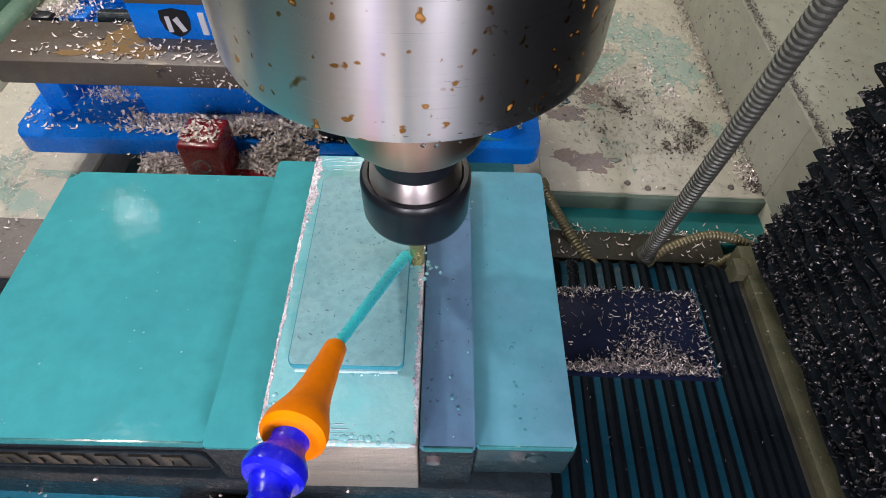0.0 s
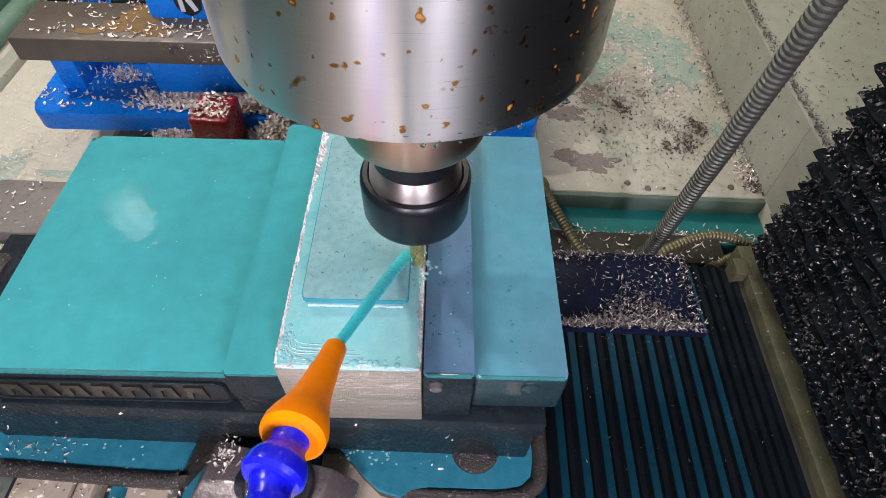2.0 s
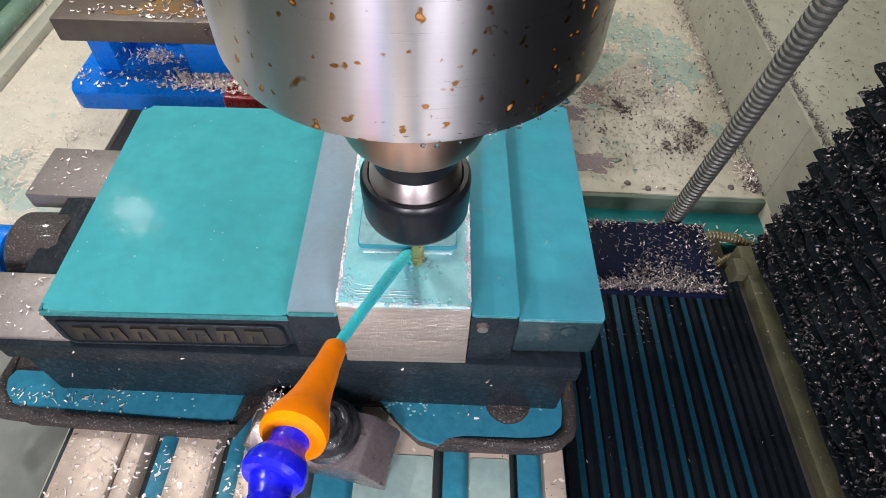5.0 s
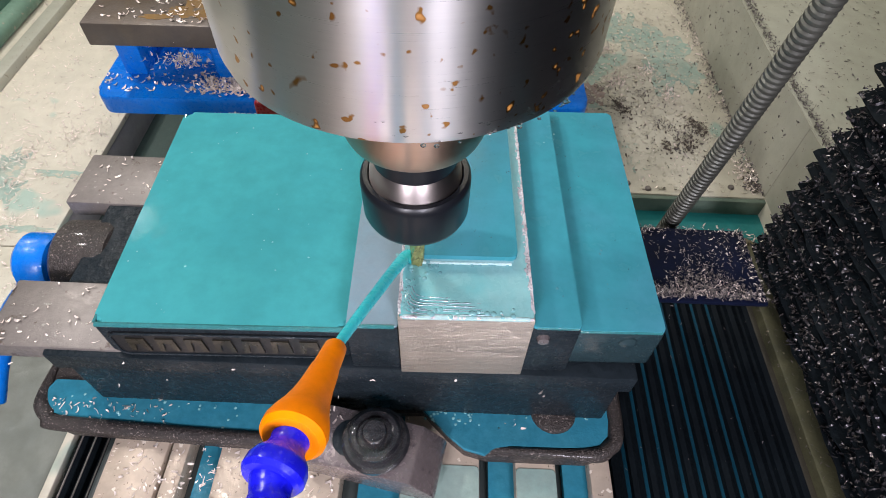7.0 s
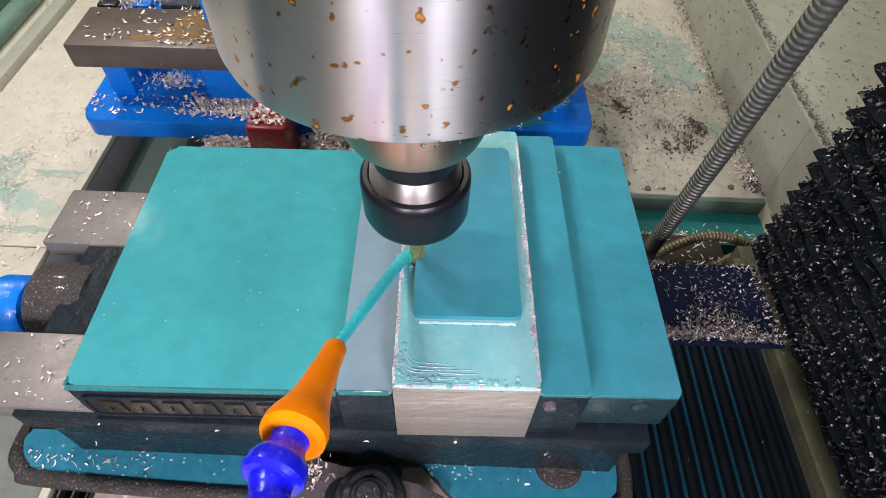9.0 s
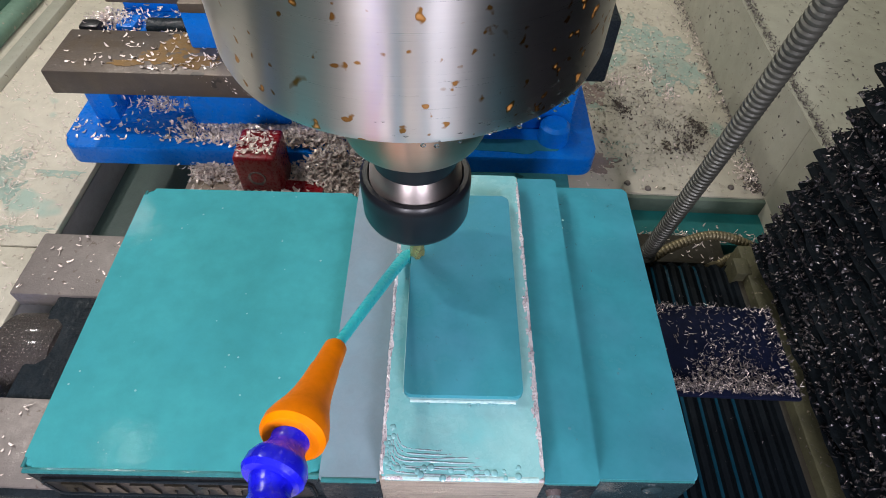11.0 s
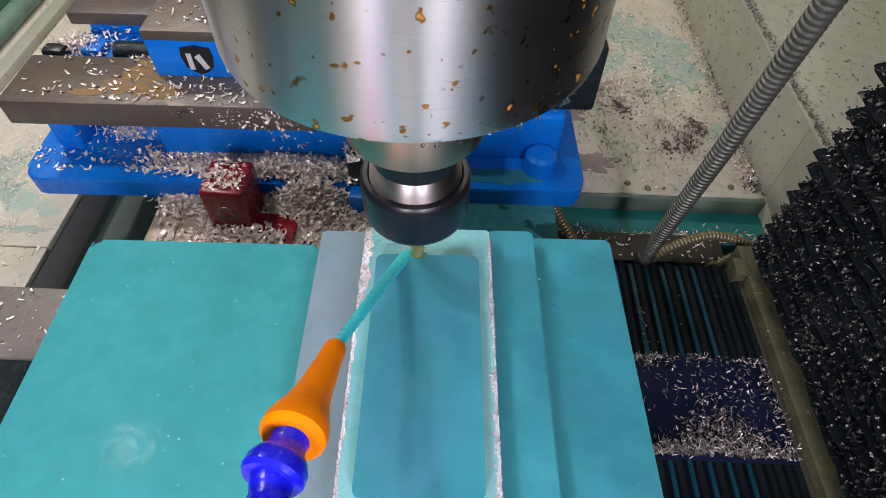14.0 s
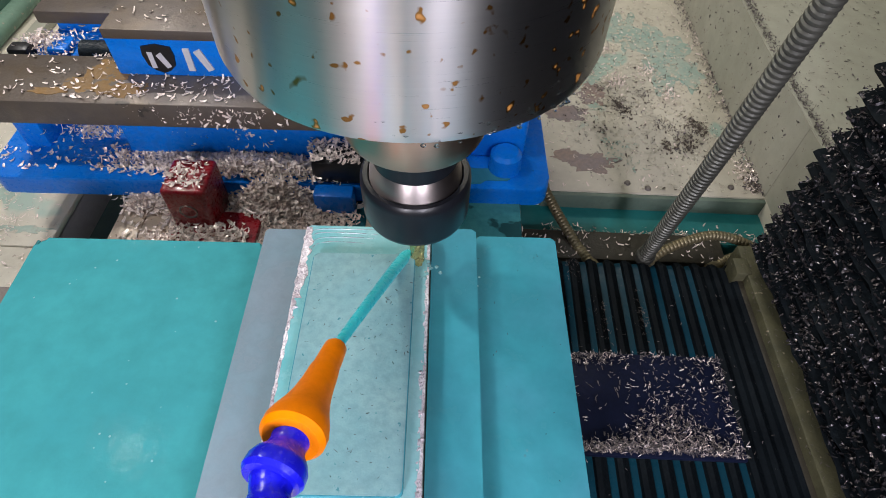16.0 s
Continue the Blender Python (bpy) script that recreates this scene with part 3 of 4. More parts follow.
    p1 = part("jaw_plate", box(-78.4, -55.9, 71.5, 222, -29, 7.2, 1.2), CAST, v, "hard jaw plate", SK)
    part("bare_face", prism(rounded(-78, -56.1, 72, 221.6, 1.5), 6.6, 7.6, 0.4), DRY_JAW, p1, "grey ground face of the plate")
    flood = part("film", prism(rounded(-78.2, -56, 71.8, 221.8, 1.5), 6.4, 8.2, 0.7, 3), COOLANT, p1, "coolant draining from the plate")
    LEVELS.append((flood, [(0, 0), (3.6, 0), (6.2, -1.1), (16, -1.2)]))
    p2 = part("jaw_plate", box(0.6, 21.4, 71.5, 222, -29, 9.4, 1.2), CAST, v, "hard jaw plate", SK)
    part("bare_face", prism(rounded(1.0, 21.2, 72, 221.6, 1.5), 8.8, 9.8, 0.4), MAUVE_JAW, p2, "violet-grey ground face of the plate")
    flood = part("film", prism(rounded(0.8, 21.3, 71.8, 221.8, 1.5), 7.6, 9.4, 0.7, 3), JAW_FILM, p2, "coolant flooding the plate")
    LEVELS.append((flood, [(0, 0), (2.6, 0), (4.6, 1.0), (16, 1.1)]))
    part("edge_bead", bead_line(2.4, 20.2, 72.4, 9.2, 1.0), BEAD, p2)
    part("edge_bead", bead_line(-77, -57.6, 72.4, 7.0, 1.0), BEAD, p1)
    part("screw_head", lathe([(0, 2.2), (2.4, 2.0), (3.0, 0)], (6, 71.5, 2), 16, (0, -1, 0)), WET_STEEL, p2)
    fj = part("fixed_jaw", box(21.6, 61.2, 76, 226, -29, -0.6, 2.0, 3), WET_FRONT, v, "fixed jaw under a film of coolant", SK)
    part("film", prism(rounded(21.8, 60.8, 76.6, 225.6, 2), -1.0, 0.4, 0.6), THIN_FILM, fj)
    flood = part("film", prism(rounded(21.7, 60.9, 76.5, 225.7, 2), -2.0, 0.0, 0.8, 3), JAW_FILM, fj, "coolant flooding the jaw")
    LEVELS.append((flood, [(0, 0), (2.8, 0), (4.6, 0.7), (16, 0.75)]))
    part("plug", lathe([(0, 2.0), (2.4, 1.8), (4.0, 0.9), (4.4, -1)], (46, 76, -8), 20, (0, -1, 0)), WET_FRONT, fj)
    part("edge_bead", bead_line(23.4, 59.4, 77, -0.6, 1.1), BEAD, fj)
    part("drain_boss", lathe([(0, 2.5), (11, 2.5), (13, 1.5), (13.5, -3)], (28.5, 83, -99.4), 32), CAST_RIM, v, "half-round rough cast boss")
    g = thing("chip_guard", (110, 180, -84), "navy rubber chip guard heaped with wet chips", "chip guard", ride=True)
    part("sheet", box(57.5, 166, 151, 211, -84, -80.5, 1.0), NAVY, g)
    part("bracket", box(57.5, 62, 160, 200, -112, -83.5, 0.8), CAST, g)
    w = thing("workpiece", (-65, 72, -28), "aluminium block with a machined step, wet with coolant", "workpiece", ride=True, skew=1.3)
    part("block", box(-55.6, 0.3, 69.5, 214.5, -29.5, 18.6, 0.6, 2), ALU, w)
    part("step_film", prism(rounded(-55, -0.2, 70, 214, 1.2), 18.2, 19.8, 0.5), CUT_FILM, w, "milky coolant on the cut step")
    part("raised_pad", prism(rounded(-48.5, -6.2, 97.5, 195, 2.5), 19, 24.6, 0.5), PAD_FILM, w, "raised sawn face")
    part("meniscus", bead_line(-53.5, -2, 70.3, 18.9, 1.1), PALE_BEAD, w)
    part("meniscus", bead_line(-46.5, -8, 97.2, 19.9, 0.8), PALE_BEAD, w)
    part("meniscus", tube([Vector((-48.7, 100 + 92 * q / 30, 20.0)) for q in range(31)], 0.7, 8), PALE_BEAD, w)
    rnd = random.Random(8)

    def ridge(points, r):
        line = spline([(x, y + rnd.uniform(-0.35, 0.35), z) for x, y, z in points], 8)
        fat = [r * rnd.uniform(0.45, 1.2) for _ in line]
        part("milling_ridge", tube(line, lambda i: fat[i], 8), WET_RIDGE, w, "wet milled ridge")

    for k in range(7):  # arcs left by the cutter round the front and the far corners
        y, x1 = 71.4 + 1.3 * k, -6 - 3.2 * k - rnd.uniform(0, 9)
        ridge([(-54.3 + 0.5 * k, y + 9, 19.45), (-53.2 + 0.6 * k, y + 3.0, 19.6), (-49.5 + 0.5 * k, y + 0.3, 19.65), (-38, y, 19.65), ((x1 - 38) / 2, y, 19.65), (x1, y + 0.4, 19.35)], 0.36)
    for k in range(4):
        y, x1 = 212.6 - 2.6 * k - rnd.uniform(0, 0.6), -4 - 3.0 * k - rnd.uniform(0, 8)
        ridge([(-54.2 + 0.6 * k, y - 9.5, 19.4), (-53.6 + 0.7 * k, y - 3.5, 19.6), (-49.5 + k, y, 19.65), ((x1 - 48) / 2, y + 0.3, 19.65), (x1, y - 0.4 * k, 19.3)], 0.34)

    def burr(a, b, r, jitter):
        a, b = Vector(a), Vector(b)
        n = int((b - a).length / 0.8)
        side = (b - a).normalized().cross(Vector((0, 0, 1)))
        line = [a.lerp(b, q / n) + side * rnd.uniform(-jitter, jitter) for q in range(n + 1)]
        fat = [r * (0.55 + 0.45 * noise.noise((q * 0.21, a.x, 2))) * rnd.uniform(0.7, 1.3) for q in range(n + 1)]
        part("burr", tube(line, lambda i: max(0.12, fat[i]), 8), BRIGHT_EDGE, w, "bright burred edge")

    def torn_strip(x, side, y0, y1, width, top):
        """A thin bright strip of torn metal along the block's edge, with an uneven inner side."""
        n = int((y1 - y0) / 1.6)
        inner = [(x + side * width * (0.35 + 0.65 * abs(noise.noise((q * 0.33, x, 5)))), y0 + (y1 - y0) * q / n) for q in range(n + 1)]
        line = [(x, y0)] + inner + [(x, y1)]
        part("torn_strip", prism(line if side > 0 else line[::-1], 19.2, top), BRIGHT_EDGE, w, "bright torn metal edge")

    torn_strip(-55.4, 1, 71, 175, 2.2, 19.95)
    torn_strip(-55.4, 1, 175, 213, 6.5, 20.0)
    torn_strip(0.1, -1, 74, 146, 2.8, 19.95)
    torn_strip(0.1, -1, 152, 206, 2.4, 19.95)
    burr((-55.1, 71, 19.5), (-55.1, 213, 19.5), 1.05, 0.05)
    burr((-54.0, 165, 19.2), (-54.2, 213, 19.2), 1.5, 0.5)
    burr((-52.8, 178, 19.2), (-53.2, 212, 19.2), 1.1, 0.5)
    burr((-0.3, 73, 19.3), (-0.3, 210, 19.3), 1.0, 0.15)
    burr((-1.7, 84, 19.2), (-1.5, 148, 19.2), 1.2, 0.5)
    burr((-1.5, 160, 19.2), (-1.5, 200, 19.2), 1.0, 0.4)
    burr((-54.5, 70.0, 19.3), (-0.5, 70.0, 19.3), 0.95, 0.15)
    burr((-50, 71.6, 19.3), (-10, 71.2, 19.3), 0.7, 0.5)
    wash = part("pad_film", prism(rounded(-48.9, -5.8, 97.2, 195.3, 2.7), 21.6, 24.2, 0.5), JAW_FILM, w, "coolant washing over the raised face")
    LEVELS.append((wash, [(0, 0), (4.2, 0), (6.2, 0.75), (14.2, 0.8), (15.5, 0), (16, 0)]))
    c = thing("strap_clamp", (-72, 56, -100), "steel strap clamp with a large nut and washer", "clamp", ride=True)
    bar = prism_xz([(-110, -100), (-110, -80.5), (-108.5, -79), (-47, -79), (-35.5, -90), (-34, -93), (-34, -100)], 37, 68)
    bmesh.ops.bevel(bar, geom=bar.edges[:], offset=1.1, segments=2, profile=0.5, affect="EDGES")
    bmesh.ops.rotate(bar, verts=bar.verts, cent=(-69, 54, 0), matrix=Euler((0, 0, radians(-11))).to_matrix())
    part("strap", bar, WET_STEEL, c, "grey steel bar with a sloped nose")
    slot = prism(rounded(-92, -60, 43, 63, 9.5), -79.4, -78.7, 0.2, 1)
    bmesh.ops.rotate(slot, verts=slot.verts, cent=(-69, 54, 0), matrix=Euler((0, 0, radians(-11))).to_matrix())
    part("slot", slot, CAST, c, "dark slot full of coolant")
    part("washer", lathe([(0, 0), (16, 0), (17.5, 1), (17.5, 3), (16, 4.5), (0, 4.5)], (-69, 54, -79), 40), WET_NUT, c)
    part("nut", lathe([(0, 0), (13.4, 0), (13.8, 1.4), (13.4, 6), (12, 7.5), (9.5, 7.5), (9.0, 5.5), (0, 5.5)], (-69, 54, -75), 40), WET_NUT, c)
    part("stud", lathe([(0, 0), (6.4, 0), (6.4, 5), (5.6, 6.4), (0, 6.4)], (-69, 54, -70), 24), WET_NUT, c)


build_vise()


# ---- the blue vise farther along the table
def build_blue_vise():
    v = thing("blue_vise", (-130, 440, -112), "blue enamelled machine vise strewn with aluminium chips", "vise", ride=True, skew=1.3)
    part("base_flange", prism(rounded(-346, 80, 354, 560, 13), -112, -95, 3.0, 3), BLUE, v)
    part("bed", box(-250, 62, 389, 540, -96, -52.6, 4, 3), BLUE, v)
    part("bed", box(-326, -249, 436, 538, -96, -52.8, 2, 2), BLUE, v)
    part("web", box(-329, -309, 387, 438, -96, -53, 3), BLUE, v)
    part("web", box(-246, -60, 384, 400, -96, -53, 3), BLUE, v)
    for y0, y1, z0 in ((365, 420, -53), (478, 536, -44)):
        part("way", box(-334, -21, y0, y1, z0, -33, 1.6), OLD_STEEL, v, "tarnished steel way with rust bloom")
    part("rear_wall", box(-322, -100, 482, 534, -53, -43.6, 1.5), BLUE, v)
    part("screw", lathe([(0, -20), (9, -20), (9, 60), (0, 60)], (-268, 450, -50), 20, (1, 0, 0)), CAST, v)
    part("screw_block", box(-341, -325, 438, 450, -53, -42, 2), BADGE, v, "black screw block")
    part("bracket", box(-340, -302, 441, 462, -57, -51, 2), BLUE, v)
    part("bracket", box(-316, -300, 446, 466, -52, -46, 2.5), BLUE, v)
    bloom = random.Random(9)
    for k, (cx, cy, rx, ry) in enumerate(((-243, 399, 16, 20), (-250, 386, 22, 9), (-239, 412, 12, 7), (-276, 377, 12, 4), (-231, 381, 22, 8))):
        pts = []
        for i in range(40):
            a = 2 * math.pi * i / 40
            q = 1 + 0.5 * noise.noise((cx + 2.2 * math.cos(a), cy + 2.2 * math.sin(a), 3)) + bloom.uniform(-0.1, 0.1)
            pts.append((cx + rx * q * math.cos(a), max(367, min(419, cy + ry * q * math.sin(a)))))
        part("rust_bloom", prism(pts, -33.6, -32.9 + 0.05 * k), RUST, v, "yellow rust bloom on the way")
    j = part("movable_jaw", box(-235, -108, 398, 528, -34, -4, 2.5), BLUE, v)
    part("jaw_cap", box(-234, -109, 397, 529, -4.5, 3, 1), OLD_STEEL, j, "tarnished steel cap")
    shield = [(-211, -9.5), (-201, -7.5), (-191, -9.5), (-190, -16), (-191.5, -24), (-196, -28), (-201, -30), (-206, -28), (-210.5, -24), (-212, -16)]
    part("badge", prism_xz(shield, 398.4, 396.8), BADGE, j, "black shield badge")
    part("badge_mark", prism_xz([(-208, -13.5), (-204.5, -13.5), (-204.5, -26), (-208, -26)], 397.2, 396.4), WHITE, j)
    part("badge_mark", prism_xz([(-202.5, -16), (-198.5, -13.5), (-194, -24.5), (-197.5, -26)], 397.2, 396.4), WHITE, j)
    part("pale_mark", prism_xz([(-183, -10.5), (-178.5, -10.5), (-178.5, -28), (-183, -28)], 398.4, 396.8), WHITE, j)
    part("pale_mark", prism_xz([(-176, -13), (-171, -10.5), (-165, -26.5), (-169.5, -28)], 398.4, 396.8), WHITE, j)
    part("fixed_jaw", box(-20, 82, 396, 535, -53, 0, 3), CAST, v, "dark fixed jaw")
    puddle = []
    for i in range(40):
        a = 2 * math.pi * i / 40
        q = 1 + 0.45 * noise.noise((1.8 * math.cos(a), 1.8 * math.sin(a), 7))
        puddle.append((14 + 36 * q * math.cos(a), 369 + 9 * q * math.sin(a)))
    part("puddle", prism(puddle, -95.4, -94.6, 0.25, 1), POOL, v, "teal coolant puddle on the flange")
    part("lug", lathe([(0, 18), (9, 18), (12, 15), (13, 0), (0, 0)], (46, 378, -96), 24), BLUE, v)
    r = thing("red_stop", (-175, 328, -112), "red enamelled stop block with a screw hole", "stop block", ride=True)
    part("body", box(-194, -163, 318, 352, -112.5, -70, 3, 3), RED, r)
    part("foot", box(-196, -133, 304, 334, -112.5, -106, 1.5), RED, r)
    part("screw", lathe([(0, -3), (3.4, -3), (4.2, -0.5), (6.5, 0.4), (7, -1)], (-179, 317.8, -90), 20, (0, -1, 0)), WET_STEEL, r)
    k = thing("tool_block", (-82, 360, -95), "black clamp block half buried in chips", "clamp", ride=True)
    part("body", box(-98, -56, 356, 382, -95.5, -74, 4), BADGE, k)
    part("arm", box(-96, -66, 340, 353.6, -112.5, -92, 3), BLUE, k, "blue enamelled foot")


build_blue_vise()


# ---- spindle, tool and coolant nozzle
AX, AY = -11.8, 149.0


def rim_drops():
    R = random.Random(21)
    d = []
    for _ in range(46):
        a = radians(R.triangular(-100, -30, -48))
        h = R.choice((131.6, 132, 133, 135, 137)) + R.uniform(0, 4) * (R.random() < 0.4)
        d.append((AX + 52.2 * math.cos(a), AY + 52.2 * math.sin(a), h, R.uniform(0.25, 0.75)))
    t = []
    for _ in range(34):
        a, q = R.uniform(0, 6.28), R.uniform(3.5, 11)
        t.append((AX + q * math.cos(a), AY + q * math.sin(a) - 2, 19.8 + R.uniform(0, 3.0) * (q < 7), R.uniform(0.4, 1.3)))
    beads("splash", t, DROP, (AX, AY, 20), "coolant splashing round the cutter tip", "splash")
    beads("droplets", d, CLEAR, (AX, AY, 131), "clear drops clinging to the spindle rim", "droplets")


def build_spindle():
    s = thing("spindle", (AX, AY, 134), "turned steel milling spindle with brown rust specks", "spindle")
    part("housing", lathe([(0, 131), (44, 131), (50.4, 131.3), (51.8, 132.4), (52.5, 135), (52.5, 420), (0, 420)], (AX, AY, 0), 128), SPINDLE, s)
    part("nose", lathe([(25.0, 132), (25.0, 112.5), (25.5, 111.8), (25.5, 110.6), (25.0, 110), (25.0, 106), (24.6, 101), (23.6, 97), (22.8, 95), (21.8, 94), (14, 94), (14, 98)], (AX, AY, 0), 96), COLLAR, s, "bronze-tinted nose ring")
    h = thing("tool_holder", (AX, AY, 20), "black collet nut and holder with an end mill", "tool holder")
    part("groove", lathe([(15.0, 98), (15.0, 81), (14.0, 80.6)], (AX, AY, 0), 64), BLACK_NUT, h)
    part("neck", lathe([(14.2, 82), (15.2, 81), (16.4, 76), (16.9, 71)], (AX, AY, 0), 72), HOLDER, h, "bright steel holder neck")
    part("collet_nut", lathe([(16.6, 69), (16.8, 73.0), (17.4, 74.0), (19.0, 74.0), (20.0, 72.8), (20.2, 70.6), (19.9, 56.6), (19.2, 54.6), (17.6, 53.2), (6, 52.8), (4.4, 55)], (AX, AY, 0), 96), BLACK_NUT, h, "smooth black collet nut")
    cutter = bmesh.new()
    rings, n = [], 12
    for i in range(36):
        z = 19.9 + i
        ring = []
        for k in range(n):
            a = 2 * math.pi * k / n + 0.10 * i
            r = 3.1 - (0.8 if k % 3 == 0 and i < 26 else 0)
            ring.append(cutter.verts.new((AX + r * math.cos(a), AY + r * math.sin(a), z)))
        rings.append(ring)
    for a, b in zip(rings, rings[1:]):
        for k in range(n):
            cutter.faces.new((a[k], a[(k + 1) % n], b[(k + 1) % n], b[k]))
    cutter.faces.new(rings[0][::-1])
    part("end_mill", cutter, CARBIDE, h, "straw-coloured fluted end mill")
    return h


HOLDER_THING = build_spindle()
rim_drops()

TIP, BACK = Vector((-32.9, 86.6, 57)), Vector((-37, 54, 71))


def build_nozzle():
    n = thing("coolant_nozzle", BACK, "orange nozzle on a blue segmented coolant hose", "coolant nozzle")
    d = (TIP - BACK)
    L = d.length
    part("nozzle", lathe([(3.4, -3), (7.6, -3.4), (8.9, -2), (9.0, 0.6), (8.2, 3.6), (6.8, 7.5), (5.7, 12), (5.0, 17), (4.6, 22), (4.4, 24), (4.1, 25), (3.9, 30), (3.6, L - 1), (3.0, L), (2.0, L), (2.0, L - 4)],
                         BACK, 48, d), ORANGE, n, "orange plastic nozzle")
    path = [BACK, Vector((-39.5, 41.5, 74)), Vector((-38.5, 28, 75.5)), Vector((-36, 14, 76)), Vector((-33, 0, 77))]
    for a, b in zip(path, path[1:]):
        q = (b - a).normalized()
        part("hose_segment", lathe([(2.5, -4), (4.8, -3), (5.6, -0.5), (5.2, 2), (4.9, 3.6), (5.4, 5.4), (7.2, 7.6), (8.1, 9.6), (8.2, 12.2), (7.4, 13.4), (5.0, 13.6)], a + q * 1.0, 40, q),
             BLUE_PLASTIC, n, "blue plastic hose segment")
    jet = spline([TIP + d.normalized() * -1, TIP.lerp(Vector((-17.4, 147, 24)), 0.5) + Vector((0, 0, 0.5)), Vector((-17.4, 147, 24)), Vector((-14.6, 150.5, 20.5))], 14)
    part("jet", tube(jet, lambda i: 1.75 + 0.032 * i, 14), JET, n, "jet of teal coolant")


build_nozzle()


# ---- bellows, hoses and the column's cover
def conduit(points, r, pitch, depth, material, label, sides):
    t = thing("conduit", points[0], label, "conduit", group="metal conduits beside the table")
    line = spline(points, 8)
    part("sleeve", ribbed(line, r, pitch, depth, sides), material, t)
    for a, b in ((line[0], line[1]), (line[-1], line[-2])):
        part("end_fitting", lathe([(r * 0.8, -2), (r * 1.25, -2), (r * 1.25, 5), (r * 1.05, 6.5), (r, 6.5)], a, 20, b - a), material, t)


def build_hoses():
    conduit([(163, 292, -152), (162, 283, -112), (160, 262, -20), (156, 236, 97), (150, 205, 220), (140, 170, 330)], 6.2, 3.6, 1.2, HOSE, "grey wound metal conduit standing by the table", 16)
    brass = "oily brass-coloured conduit in the gutter"
    conduit([(165, 290, -158), (185, 300, -148), (220, 312, -145), (252, 310, -152), (268, 304, -165)], 4.2, 3.2, 0.7, OLD_HOSE, brass, 12)
    conduit([(84, 370, -150), (96, 345, -158), (112, 315, -166), (126, 292, -170)], 4.6, 3.2, 0.7, OLD_HOSE, brass, 12)
    conduit([(225, 296, -170), (250, 312, -172), (285, 320, -172), (296, 318, -172)], 4.2, 3.2, 0.7, OLD_HOSE, brass, 12)


build_hoses()

PLEATS = []


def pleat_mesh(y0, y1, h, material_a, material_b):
    """One leaf of the way cover: a leaning tent, a teal reflection coloured onto its table side."""
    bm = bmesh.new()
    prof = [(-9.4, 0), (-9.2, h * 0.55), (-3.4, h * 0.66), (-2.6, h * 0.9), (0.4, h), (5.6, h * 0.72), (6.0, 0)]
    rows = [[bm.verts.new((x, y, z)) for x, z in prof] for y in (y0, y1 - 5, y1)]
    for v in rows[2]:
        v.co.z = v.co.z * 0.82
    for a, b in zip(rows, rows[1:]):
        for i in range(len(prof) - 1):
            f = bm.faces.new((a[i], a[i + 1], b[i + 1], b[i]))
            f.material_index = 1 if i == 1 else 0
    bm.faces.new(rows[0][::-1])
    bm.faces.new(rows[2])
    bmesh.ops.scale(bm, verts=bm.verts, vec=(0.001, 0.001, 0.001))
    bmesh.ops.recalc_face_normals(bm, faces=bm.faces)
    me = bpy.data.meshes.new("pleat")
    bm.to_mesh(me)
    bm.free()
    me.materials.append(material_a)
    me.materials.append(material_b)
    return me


def build_way_cover():
    cover = thing("way_cover", (232, 100, -165), "black pleated way cover with teal reflections painted on its leaves", "bellows")
    part("base", box(-20, 238, -300, 292, -184, -165, 0), RUBBER, cover)
    me = pleat_mesh(-300, 188, 15, RUBBER, TEAL_SHEEN)
    # The two outermost leaves stay black, without the painted reflection.
    plain_leaf = pleat_mesh(-300, 188, 15, RUBBER, RUBBER)
    for i in range(17):
        ob = new("pleat", plain_leaf if i < 2 else me)
        ob.parent = cover
        PLEATS.append((ob, i + 0.04))
    left = thing("way_cover", (-236, 0, -176), "black pleated way cover with pale edges", "bellows")
    part("base", box(-236, -120, -300, 150, -184, -176, 0), RUBBER, left)
    for i in range(9):
        x = -230 + i * 8.5
        part("pleat", box(x, x + 5.5, -300, 148, -176.5, -152, 2.0, 1), RUBBER, left)
        part("pleat_edge", box(x + 2.2, x + 3.2, -300, 147, -152.4, -151.4, 0.3, 1), STEEL, left, "pale line along the pleat")
    rail = thing("side_rail", (240, 100, -200), "mossy cream rail beside the way cover", "rail", kind="structure")
    part("beam", box(236, 252, -300, 300, -226, -141, 2), RAIL, rail)
    part("edge", box(232, 237, -300, 288, -200, -150, 1), BROWN, rail)
    part("tab", box(228, 240, 270, 286, -176, -140, 1.5), RAIL, rail, "rusty cream end tab")
    col = thing("column_cover", (245, 90, -128), "black pleated column cover caked with chips", "bellows")
    z, rnd = -128.0, random.Random(3)
    while z < 320:
        h = 9.5 + 0.10 * max(0, z + 128) ** 0.85
        y1 = 287 + rnd.uniform(-2.5, 2.5)
        bm = bmesh.new()
        tip = 236 + rnd.uniform(-1.5, 1.5)
        prof = [(256, z), (tip + 2, z + h * 0.34), (tip, z + h * 0.5), (tip + 2, z + h * 0.66), (256, z + h)]
        ys = [-300, -200, -100] + [-60 + 12 * q for q in range(28)] + [y1]
        rows = [[bm.verts.new((x + rnd.uniform(-1.6, 1.6), y, zz + (rnd.uniform(-1.3, 1.3) if 0 < k < 4 else 0))) for k, (x, zz) in enumerate(prof)] for y in ys]
        for a, b in zip(rows, rows[1:]):
            for k in range(4):
                bm.faces.new((a[k], a[k + 1], b[k + 1], b[k]))
            bm.faces.new((a[4], a[0], b[0], b[4]))
        bm.faces.new(rows[0][::-1])
        bm.faces.new(rows[-1])
        part("pleat", bm, RUBBER, col)
        z += h
    part("backing", box(255, 300, -300, 292, -226, 420, 0), RUBBER, col)


build_way_cover()


